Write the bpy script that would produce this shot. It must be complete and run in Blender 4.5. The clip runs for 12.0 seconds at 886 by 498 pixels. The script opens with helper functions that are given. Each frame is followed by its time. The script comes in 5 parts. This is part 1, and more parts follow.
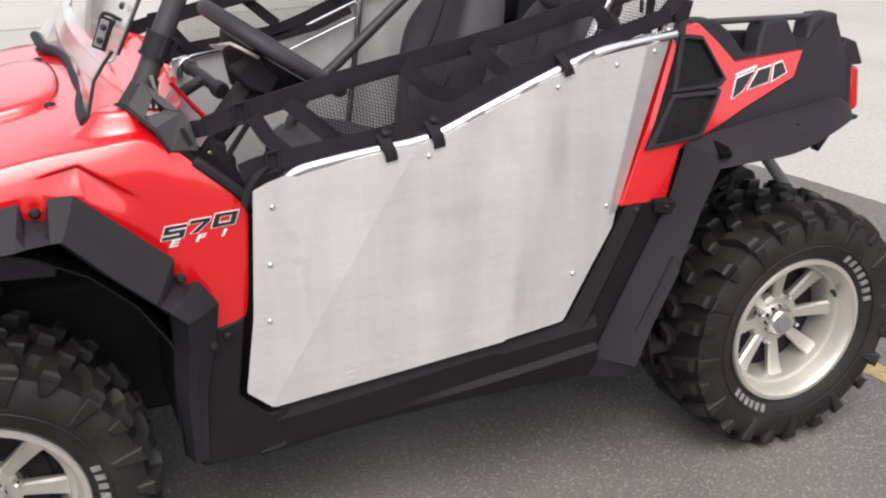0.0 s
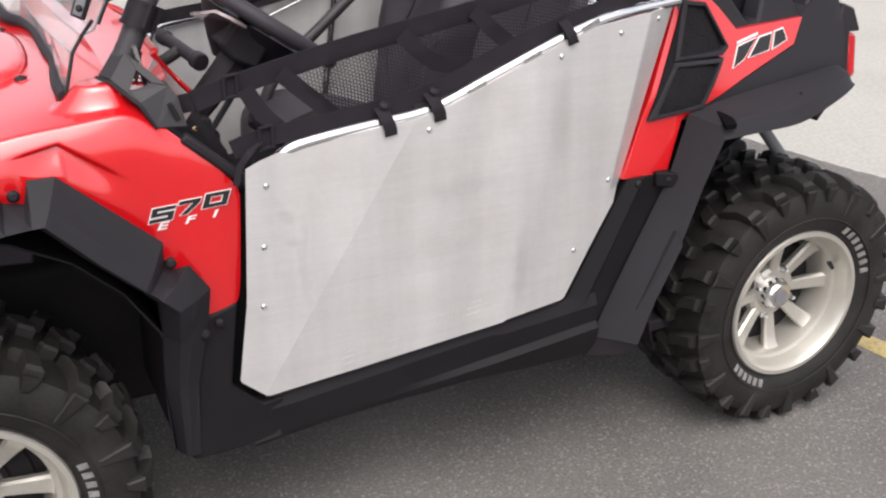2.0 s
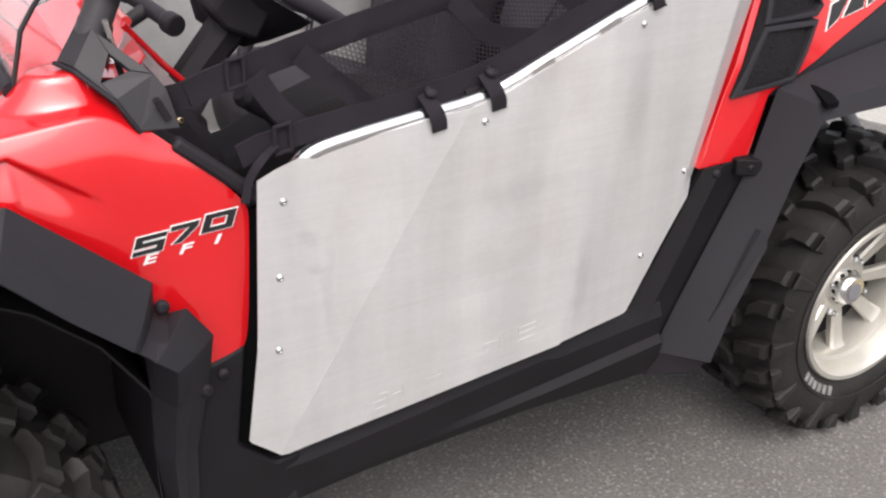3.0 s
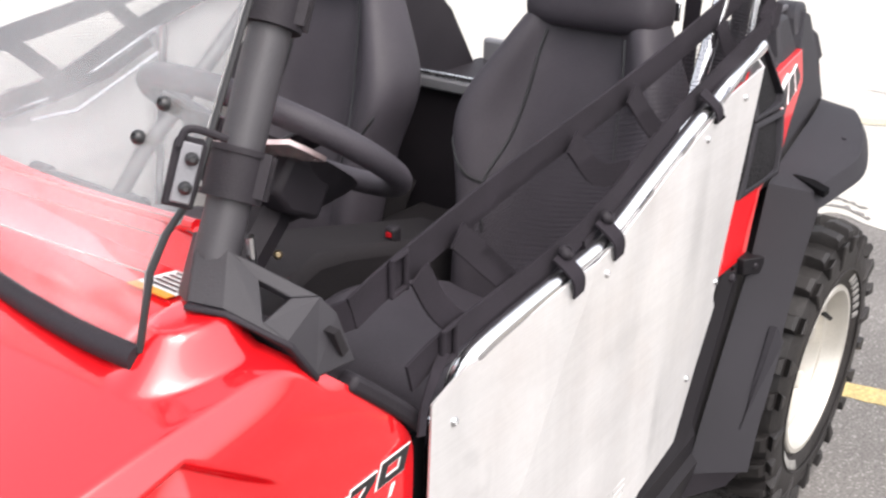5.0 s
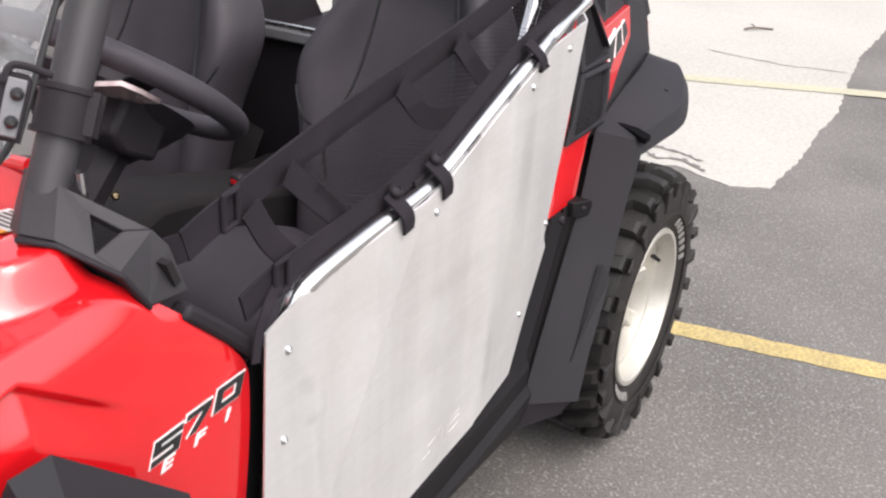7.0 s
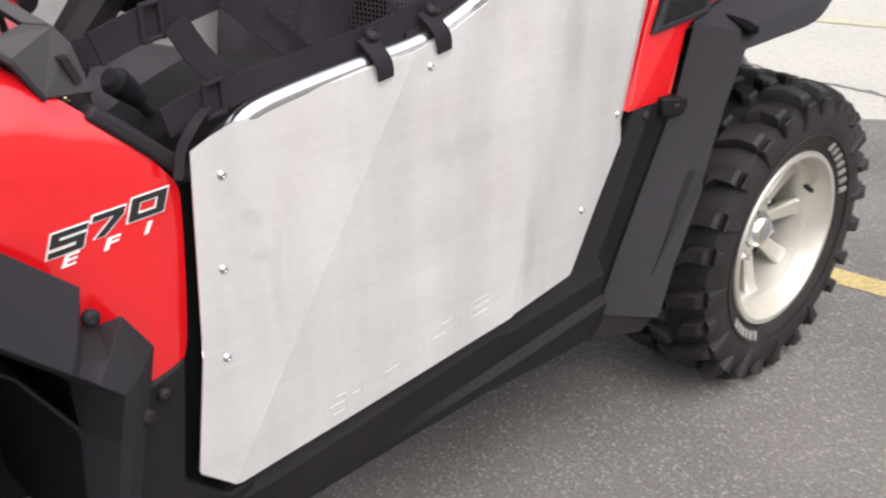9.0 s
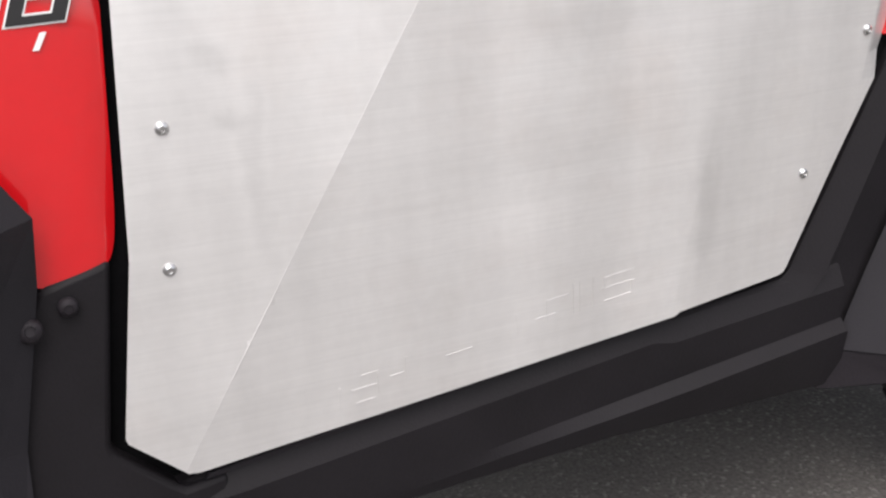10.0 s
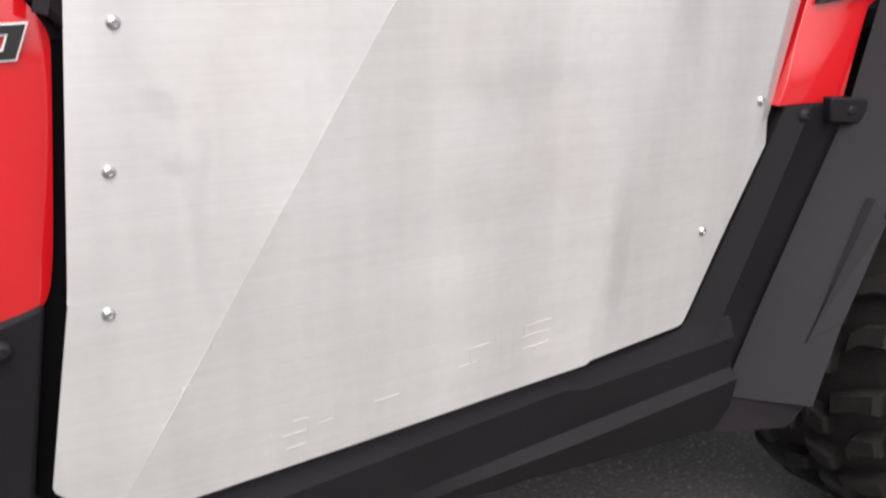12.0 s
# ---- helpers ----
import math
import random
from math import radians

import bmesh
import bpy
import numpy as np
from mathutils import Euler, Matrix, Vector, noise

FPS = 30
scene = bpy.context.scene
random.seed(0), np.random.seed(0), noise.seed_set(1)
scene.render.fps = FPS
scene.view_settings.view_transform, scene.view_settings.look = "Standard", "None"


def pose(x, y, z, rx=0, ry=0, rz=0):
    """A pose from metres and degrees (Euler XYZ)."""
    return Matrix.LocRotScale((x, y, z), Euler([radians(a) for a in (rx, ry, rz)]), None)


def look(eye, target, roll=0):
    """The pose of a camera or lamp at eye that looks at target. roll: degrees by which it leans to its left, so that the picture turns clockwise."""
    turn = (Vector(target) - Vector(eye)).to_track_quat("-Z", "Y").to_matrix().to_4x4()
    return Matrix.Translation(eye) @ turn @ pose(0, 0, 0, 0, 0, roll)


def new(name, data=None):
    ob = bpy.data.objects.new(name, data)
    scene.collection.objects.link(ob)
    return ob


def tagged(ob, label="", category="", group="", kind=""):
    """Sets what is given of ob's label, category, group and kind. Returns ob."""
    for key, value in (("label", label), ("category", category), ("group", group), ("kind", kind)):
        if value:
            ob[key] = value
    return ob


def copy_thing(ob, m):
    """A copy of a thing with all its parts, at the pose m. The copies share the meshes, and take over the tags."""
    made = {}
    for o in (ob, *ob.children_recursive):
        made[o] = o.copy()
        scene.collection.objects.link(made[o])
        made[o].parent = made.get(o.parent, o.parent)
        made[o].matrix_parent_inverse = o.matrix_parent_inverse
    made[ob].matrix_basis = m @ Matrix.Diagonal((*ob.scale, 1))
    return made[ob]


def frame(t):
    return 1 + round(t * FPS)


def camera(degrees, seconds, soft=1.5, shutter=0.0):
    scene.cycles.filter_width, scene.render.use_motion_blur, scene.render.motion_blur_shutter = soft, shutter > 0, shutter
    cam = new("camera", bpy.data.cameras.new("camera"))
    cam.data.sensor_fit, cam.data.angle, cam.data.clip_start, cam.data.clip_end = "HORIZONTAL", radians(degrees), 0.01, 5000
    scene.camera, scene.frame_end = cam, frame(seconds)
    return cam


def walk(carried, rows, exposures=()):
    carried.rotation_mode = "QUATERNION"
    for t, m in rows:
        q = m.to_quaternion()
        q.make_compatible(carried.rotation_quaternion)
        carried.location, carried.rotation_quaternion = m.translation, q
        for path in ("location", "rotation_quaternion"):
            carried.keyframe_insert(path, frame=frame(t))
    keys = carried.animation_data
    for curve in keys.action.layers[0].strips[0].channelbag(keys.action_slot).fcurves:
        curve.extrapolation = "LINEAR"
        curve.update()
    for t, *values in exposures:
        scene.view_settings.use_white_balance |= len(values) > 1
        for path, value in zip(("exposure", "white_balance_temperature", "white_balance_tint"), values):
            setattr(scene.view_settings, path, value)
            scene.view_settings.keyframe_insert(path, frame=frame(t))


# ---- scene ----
cam = camera(46.62, 12.0, soft=2.2, shutter=0.3)
PATH = [
    (0, (0.2145, -2.504, 1.559), (0.9235, -0.798, 0.795), -0.8),
    (0.5, (0.2055, -2.514, 1.56), (0.9175, -0.806, 0.802), -0.6),
    (1, (0.1945, -2.492, 1.565), (0.8775, -0.786, 0.776), -1.2),
    (1.5, (0.1755, -2.459, 1.548), (0.9125, -0.778, 0.755), -0.8),
    (2, (0.1565, -2.372, 1.537), (0.9465, -0.726, 0.719), -0.4),
    (2.5, (0.2005, -2.135, 1.512), (1.0345, -0.541, 0.639), -0.7),
    (3, (0.1735, -1.873, 1.506), (1.0535, -0.35, 0.554), 0.7),
    (3.2, (0.1135, -1.747, 1.492), (1.0945, -0.292, 0.532), 0.6),
    (4.8, (-0.1405, -1.18, 1.502), (1.2955, -0.078, 0.652), 0.9),
    (5, (-0.1585, -1.183, 1.504), (1.3145, -0.094, 0.701), 0.7),
    (5.5, (-0.1265, -1.176, 1.513), (1.4435, -0.202, 0.75), 2.6),
    (6, (-0.1045, -1.189, 1.517), (1.5015, -0.272, 0.756), 3.8),
    (6.5, (-0.1185, -1.197, 1.515), (1.4655, -0.308, 0.678), 3.7),
    (6.7, (-0.1475, -1.204, 1.516), (1.4445, -0.367, 0.642), 3.9),
    (8.3, (-0.3335, -1.712, 1.448), (1.1065, -0.571, 0.659), -0.6),
    (8.5, (-0.2235, -1.725, 1.463), (1.1425, -0.529, 0.625), 0.4),
    (9, (0.0575, -1.62, 1.337), (1.2725, -0.316, 0.431), -0.6),
    (9.5, (0.3925, -1.428, 1.2), (1.4515, -0.001, 0.283), 0.5),
    (9.7, (0.4445, -1.437, 1.051), (1.4115, 0.147, 0.303), -0.9),
    (10, (0.5025, -1.492, 0.907), (1.2395, 0.256, 0.273), -3.5),
    (10.5, (0.4605, -1.5, 0.89), (1.3585, 0.169, 0.249), -2.4),
    (11, (0.4915, -1.519, 0.888), (1.3585, 0.171, 0.262), -1.6),
    (11.5, (0.4615, -1.516, 0.881), (1.3555, 0.163, 0.263), -1.5),
    (12, (0.4205, -1.474, 0.927), (1.4275, 0.158, 0.358), 0.5),
]
EXPOSURES = [(t, stops, 6620, 13.0) for t, stops in ((0.0, 0.98), (1.5, 0.97), (3.0, 1.09), (5.0, 1.66), (5.5, 1.55), (6.5, 1.38), (8.5, 1.24), (9.0, 1.24), (9.5, 1.17), (10.0, 0.95), (10.5, 0.98), (12.0, 1.02))]
walk(cam, [(t, look(eye, target, roll)) for t, eye, target, roll in PATH], EXPOSURES)

from mathutils.bvhtree import BVHTree

# ---------------------------------------------------------------- sky and sun
world = bpy.data.worlds.new("world")
scene.world = world
world.use_nodes = True
wn, wl = world.node_tree.nodes, world.node_tree.links
sky = wn.new("ShaderNodeTexSky")
sky.sky_type = "NISHITA"
sky.sun_disc = False
sky.sun_elevation, sky.sun_rotation = radians(58), radians(200)
sky.air_density, sky.dust_density, sky.ozone_density = 1.0, 4.0, 1.0
grey = wn.new("ShaderNodeHueSaturation")
grey.inputs["Saturation"].default_value = 0.30
wl.new(sky.outputs[0], grey.inputs["Color"])
wl.new(grey.outputs[0], wn["Background"].inputs["Color"])
wn["Background"].inputs["Strength"].default_value = 0.15

sun_data = bpy.data.lights.new("sun", "SUN")
sun_data.energy, sun_data.angle, sun_data.color = 0.4, radians(60), (1.0, 0.975, 0.95)
sun = new("sun", sun_data)
sun.matrix_world = look((-3, -5, 10), (0, 0, 0))


# ---------------------------------------------------------------- materials
def material(name, base, rough=0.5, metal=0.0, vary=0.12, scale=8.0, fine=120.0, bump=0.05, rvary=0.1, coat=0.0, stretch=(1, 1, 1), spec=0.5, blotch=0.0, island=0.0):
    """A painted, moulded or woven surface: two scales of colour change, uneven gloss and a fine relief."""
    m = bpy.data.materials.new(name)
    m.use_nodes = True
    n, l = m.node_tree.nodes, m.node_tree.links
    b = n["Principled BSDF"]
    co = n.new("ShaderNodeTexCoord")
    mp = n.new("ShaderNodeMapping")
    mp.inputs["Scale"].default_value = stretch
    l.new(co.outputs["Object"], mp.inputs["Vector"])
    big, small = n.new("ShaderNodeTexNoise"), n.new("ShaderNodeTexNoise")
    big.inputs["Scale"].default_value, big.inputs["Detail"].default_value = scale, 5.0
    small.inputs["Scale"].default_value, small.inputs["Detail"].default_value = fine, 3.0
    for t in (big, small):
        l.new(mp.outputs[0], t.inputs["Vector"])
    mixf = n.new("ShaderNodeMath")
    mixf.operation = "MULTIPLY_ADD"
    l.new(big.outputs["Fac"], mixf.inputs[0])
    mixf.inputs[1].default_value = 0.65
    half = n.new("ShaderNodeMath")
    half.operation = "MULTIPLY"
    l.new(small.outputs["Fac"], half.inputs[0])
    half.inputs[1].default_value = 0.35
    l.new(half.outputs[0], mixf.inputs[2])
    ramp = n.new("ShaderNodeMapRange")
    ramp.inputs["From Min"].default_value, ramp.inputs["From Max"].default_value = 0.3, 0.7
    l.new(mixf.outputs[0], ramp.inputs["Value"])
    mix = n.new("ShaderNodeMix")
    mix.data_type = "RGBA"
    mix.inputs["A"].default_value = (*[c * (1 - vary) for c in base], 1)
    mix.inputs["B"].default_value = (*[min(1, c * (1 + vary)) for c in base], 1)
    l.new(ramp.outputs[0], mix.inputs["Factor"])
    l.new(mix.outputs["Result"], b.inputs["Base Color"])
    rr = n.new("ShaderNodeMapRange")
    rr.inputs["To Min"].default_value, rr.inputs["To Max"].default_value = max(0.02, rough - rvary), min(1, rough + rvary)
    l.new(big.outputs["Fac"], rr.inputs["Value"])
    l.new(rr.outputs[0], b.inputs["Roughness"])
    b.inputs["Metallic"].default_value = metal
    b.inputs["Coat Weight"].default_value = coat
    b.inputs["Coat Roughness"].default_value = 0.06
    b.inputs["Specular IOR Level"].default_value = spec
    if bump:
        bp = n.new("ShaderNodeBump")
        bp.inputs["Strength"].default_value, bp.inputs["Distance"].default_value = bump, 0.002
        l.new(small.outputs["Fac"], bp.inputs["Height"])
        l.new(bp.outputs[0], b.inputs["Normal"])
    return m


M_RED = material("red_paint", (0.58, 0.007, 0.011), 0.30, 0, 0.05, 3, 60, 0.008, 0.06, coat=1.0, spec=0.15)
M_RED.node_tree.nodes["Principled BSDF"].inputs["Coat IOR"].default_value = 1.75
M_BLACK = material("black_plastic", (0.0165, 0.0140, 0.0172), 0.62, 0, 0.3, 6, 400, 0.25, 0.1, spec=0.25)
M_FLARE = material("textured_plastic", (0.0162, 0.0149, 0.0183), 0.64, 0, 0.25, 5, 700, 0.3, 0.08, spec=0.3)
M_DARK = material("dark_liner", (0.016, 0.0142, 0.0156), 0.8, 0, 0.3, 6, 200, 0.2, spec=0.2)
# near-black base colour stands for the shade in gaps, slots and holes
M_RECESS_SHADE = material("painted_recess_shade", (0.004, 0.004, 0.0045), 0.9, 0, 0.3, 20, 300, 0.2, spec=0.05)
M_FOAM = material("intake_foam", (0.010, 0.0095, 0.0105), 0.9, 0, 0.4, 60, 190, 2.5, spec=0.2)
M_TUBE = material("black_powder_coat", (0.036, 0.0335, 0.0375), 0.5, 0, 0.2, 10, 500, 0.15, 0.08)
M_SEAT = material("black_vinyl", (0.036, 0.0315, 0.038), 0.58, 0, 0.3, 7, 350, 0.3, 0.08, spec=0.35)
M_WEB = material("black_webbing", (0.0180, 0.0150, 0.0190), 0.85, 0, 0.3, 20, 600, 0.5, spec=0.2)
M_RUBBER = material("tyre_rubber", (0.0150, 0.0132, 0.0128), 0.58, 0, 0.7, 9, 110, 0.5, 0.18, spec=0.36)
M_RIM = material("machined_alloy", (0.53, 0.51, 0.46), 0.40, 0.6, 0.10, 9, 200, 0.05, 0.08)
M_STEEL = material("zinc_steel", (0.6, 0.6, 0.6), 0.28, 1.0, 0.12, 40, 300, 0.05)
M_CHROME = material("polished_aluminium", (0.86, 0.86, 0.87), 0.2, 1.0, 0.06, 14, 160, 0.04, 0.08)
M_DULL = material("dull_steel", (0.06, 0.056, 0.052), 0.55, 0.6, 0.3, 20, 200, 0.2)
M_BRASS = material("brass", (0.34, 0.27, 0.17), 0.4, 1.0, 0.1)
M_WHITE = material("white_print", (0.78, 0.78, 0.77), 0.45, 0, 0.04, 10, 200, 0.02)
M_INK = material("black_print", (0.015, 0.015, 0.016), 0.4, 0, 0.1, 10, 200, 0.02)
M_LETTER = material("tyre_lettering", (0.20, 0.195, 0.185), 0.8, 0, 0.4, 60, 300, 0.1)
M_TAIL = material("red_lens", (0.45, 0.01, 0.015), 0.15, 0, 0.05, 10, 200, 0.02, 0.05, coat=0.5)
M_ORANGE = material("orange_print", (0.7, 0.28, 0.03), 0.45, 0, 0.05)
# glossy plastic; its pale pinkish base colour stands for reflected sky
M_PALE_SHEEN = material("plastic_with_painted_sheen", (0.42, 0.33, 0.33), 0.25, 0.2, 0.25, 30, 90, 0.02, 0.05, coat=0.6)
M_FOOT = material("moulded_black_plastic", (0.022, 0.0202, 0.0235), 0.52, 0, 0.25, 8, 500, 0.15, 0.08, spec=0.38)
M_SILL = material("deep_black_plastic", (0.0090, 0.0078, 0.0094), 0.6, 0, 0.35, 7, 350, 0.2, 0.1, spec=0.22)
M_GREY = material("grey_plastic", (0.16, 0.16, 0.17), 0.5, 0, 0.15, 6, 400, 0.2)


def aluminium_sheet():
    """Mill-finish sheet: drawn grain along the length, rolling bands, cloudy film and a few handling stains."""
    m = material("brushed_aluminium_sheet", (0.755, 0.746, 0.736), 0.44, 0.55, 0.05, 3.2, 90, 0.03, 0.10)
    n, l = m.node_tree.nodes, m.node_tree.links
    b = n["Principled BSDF"]
    co = n.new("ShaderNodeTexCoord")

    def streaks(scale, detail, lo, hi, to0, to1, rough=0.5):
        """Noise stretched by scale, turned into a factor between to0 and to1."""
        mp, no, mr = n.new("ShaderNodeMapping"), n.new("ShaderNodeTexNoise"), n.new("ShaderNodeMapRange")
        mp.inputs["Scale"].default_value = scale
        l.new(co.outputs["Object"], mp.inputs["Vector"])
        l.new(mp.outputs[0], no.inputs["Vector"])
        no.inputs["Scale"].default_value, no.inputs["Detail"].default_value, no.inputs["Roughness"].default_value = 1.0, detail, rough
        for key, value in zip(("From Min", "From Max", "To Min", "To Max"), (lo, hi, to0, to1)):
            mr.inputs[key].default_value = value
        l.new(no.outputs["Fac"], mr.inputs["Value"])
        return no.outputs["Fac"], mr.outputs[0]

    def times(a, c):
        mu = n.new("ShaderNodeMath")
        mu.operation = "MULTIPLY"
        l.new(a, mu.inputs[0])
        l.new(c, mu.inputs[1])
        return mu.outputs[0]

    grain, f = streaks((9, 9, 420), 6.0, 0.3, 0.7, 0.945, 1.0)
    f = times(f, streaks((2.6, 2.6, 46), 5.0, 0.35, 0.7, 1.0, 0.968)[1])
    f = times(f, streaks((11, 11, 1.4), 4.0, 0.42, 0.72, 1.0, 0.86)[1])
    f = times(f, streaks((1.4, 1.4, 9), 4.0, 0.4, 0.7, 1.0, 0.96)[1])
    # dull smears and rubbed places: centre and half size in x and z, and how dark each is
    warp = n.new("ShaderNodeTexNoise")
    warp.inputs["Scale"].default_value, warp.inputs["Detail"].default_value = 16.0, 5.0
    l.new(co.outputs["Object"], warp.inputs["Vector"])
    shift = n.new("ShaderNodeVectorMath")
    shift.operation = "MULTIPLY_ADD"
    l.new(warp.outputs["Color"], shift.inputs[0])
    shift.inputs[1].default_value = (0.05, 0, 0.07)
    l.new(co.outputs["Object"], shift.inputs[2])
    for x, z, rx, rz, dark in ((1.183, 0.575, 0.022, 0.10, 0.87), (1.268, 0.90, 0.03, 0.12, 0.90), (1.225, 0.66, 0.05, 0.22, 0.93), (1.05, 0.79, 0.14, 0.03, 0.93), (0.70, 0.70, 0.012, 0.10, 0.92), (0.668, 0.80, 0.02, 0.02, 0.90), (0.680, 0.745, 0.016, 0.014, 0.90),
                               (1.139, 0.888, 0.035, 0.035, 1.05), (0.951, 0.605, 0.06, 0.035, 1.05), (1.09, 0.50, 0.05, 0.02, 1.06)):
        d, k, ln, mr = n.new("ShaderNodeVectorMath"), n.new("ShaderNodeVectorMath"), n.new("ShaderNodeVectorMath"), n.new("ShaderNodeMapRange")
        d.operation, k.operation, ln.operation = "SUBTRACT", "MULTIPLY", "LENGTH"
        d.inputs[1].default_value = (x + 0.025, 0, z + 0.035)
        k.inputs[1].default_value = (1 / rx, 0, 1 / rz)
        l.new(shift.outputs[0], d.inputs[0])
        l.new(d.outputs[0], k.inputs[0])
        l.new(k.outputs[0], ln.inputs[0])
        mr.interpolation_type = "SMOOTHSTEP"
        mr.inputs["From Min"].default_value, mr.inputs["From Max"].default_value = 0.25, 1.25
        mr.inputs["To Min"].default_value, mr.inputs["To Max"].default_value = dark, 1.0
        l.new(ln.outputs["Value"], mr.inputs["Value"])
        f = times(f, mr.outputs[0])
    mul = n.new("ShaderNodeVectorMath")
    mul.operation = "SCALE"
    l.new(b.inputs["Base Color"].links[0].from_socket, mul.inputs[0])
    l.new(f, mul.inputs["Scale"])
    # brownish film left by handling
    film = streaks((3.4, 3.4, 3.4), 7.0, 0.5, 0.74, 0.0, 0.6, 0.62)[1]
    tint = n.new("ShaderNodeMix")
    tint.data_type, tint.blend_type = "RGBA", "MULTIPLY"
    tint.inputs["B"].default_value = (0.84, 0.79, 0.76, 1)
    l.new(film, tint.inputs["Factor"])
    l.new(mul.outputs[0], tint.inputs["A"])
    l.new(tint.outputs["Result"], b.inputs["Base Color"])
    bp = n.new("ShaderNodeBump")
    bp.inputs["Strength"].default_value, bp.inputs["Distance"].default_value = 0.10, 0.001
    l.new(grain, bp.inputs["Height"])
    l.new(bp.outputs[0], b.inputs["Normal"])
    return m


M_SHEET = aluminium_sheet()


def stone_ground(name, dark, light, grit_scale, speck, rough, patch, relief=0.5):
    """Asphalt or concrete: stones in a binder, worn patches and stains."""
    m = bpy.data.materials.new(name)
    m.use_nodes = True
    n, l = m.node_tree.nodes, m.node_tree.links
    b = n["Principled BSDF"]
    co = n.new("ShaderNodeTexCoord")
    vor = n.new("ShaderNodeTexVoronoi")
    vor.inputs["Scale"].default_value = grit_scale
    fine, wide = n.new("ShaderNodeTexNoise"), n.new("ShaderNodeTexNoise")
    fine.inputs["Scale"].default_value, fine.inputs["Detail"].default_value = grit_scale * 0.7, 6.0
    wide.inputs["Scale"].default_value, wide.inputs["Detail"].default_value = patch, 6.0
    for t in (vor, fine, wide):
        l.new(co.outputs["Object"], t.inputs["Vector"])
    add = n.new("ShaderNodeMath")
    add.operation = "MULTIPLY_ADD"
    l.new(fine.outputs["Fac"], add.inputs[0])
    add.inputs[1].default_value = 0.6
    w2 = n.new("ShaderNodeMath")
    w2.operation = "MULTIPLY"
    l.new(wide.outputs["Fac"], w2.inputs[0])
    w2.inputs[1].default_value = 0.4
    l.new(w2.outputs[0], add.inputs[2])
    mr = n.new("ShaderNodeMapRange")
    mr.inputs["From Min"].default_value, mr.inputs["From Max"].default_value = 0.32, 0.68
    l.new(add.outputs[0], mr.inputs["Value"])
    mix = n.new("ShaderNodeMix")
    mix.data_type = "RGBA"
    mix.inputs["A"].default_value, mix.inputs["B"].default_value = (*dark, 1), (*light, 1)
    l.new(mr.outputs[0], mix.inputs["Factor"])
    sp = n.new("ShaderNodeSeparateColor")
    l.new(vor.outputs["Color"], sp.inputs[0])
    st = n.new("ShaderNodeMapRange")
    st.inputs["From Min"].default_value, st.inputs["From Max"].default_value = 0.86, 0.98
    l.new(sp.outputs[0], st.inputs["Value"])
    sm = n.new("ShaderNodeMath")
    sm.operation = "MULTIPLY"
    l.new(st.outputs[0], sm.inputs[0])
    sm.inputs[1].default_value = speck
    mix2 = n.new("ShaderNodeMix")
    mix2.data_type = "RGBA"
    l.new(sm.outputs[0], mix2.inputs["Factor"])
    l.new(mix.outputs["Result"], mix2.inputs["A"])
    mix2.inputs["B"].default_value = (0.45, 0.44, 0.42, 1)
    l.new(mix2.outputs["Result"], b.inputs["Base Color"])
    b.inputs["Roughness"].default_value = rough
    bp = n.new("ShaderNodeBump")
    bp.inputs["Strength"].default_value, bp.inputs["Distance"].default_value = relief, 0.004
    l.new(vor.outputs["Distance"], bp.inputs["Height"])
    l.new(bp.outputs[0], b.inputs["Normal"])
    return m


M_ASPHALT = stone_ground("asphalt", (0.070, 0.065, 0.061), (0.190, 0.179, 0.167), 180, 0.32, 0.9, 1.4, 0.55)
M_CONCRETE = stone_ground("concrete", (0.31, 0.30, 0.272), (0.43, 0.415, 0.378), 70, 0.10, 0.9, 0.8, 0.12)
M_CONCRETE2 = stone_ground("old_concrete", (0.35, 0.34, 0.31), (0.46, 0.447, 0.41), 60, 0.12, 0.9, 0.6, 0.12)


M_YELLOW = stone_ground("worn_yellow_paint", (0.20, 0.165, 0.085), (0.56, 0.43, 0.17), 130, 0.12, 0.85, 5.0)
M_FADED = stone_ground("faded_yellow_paint", (0.30, 0.285, 0.225), (0.47, 0.44, 0.31), 110, 0.12, 0.9, 3.0)


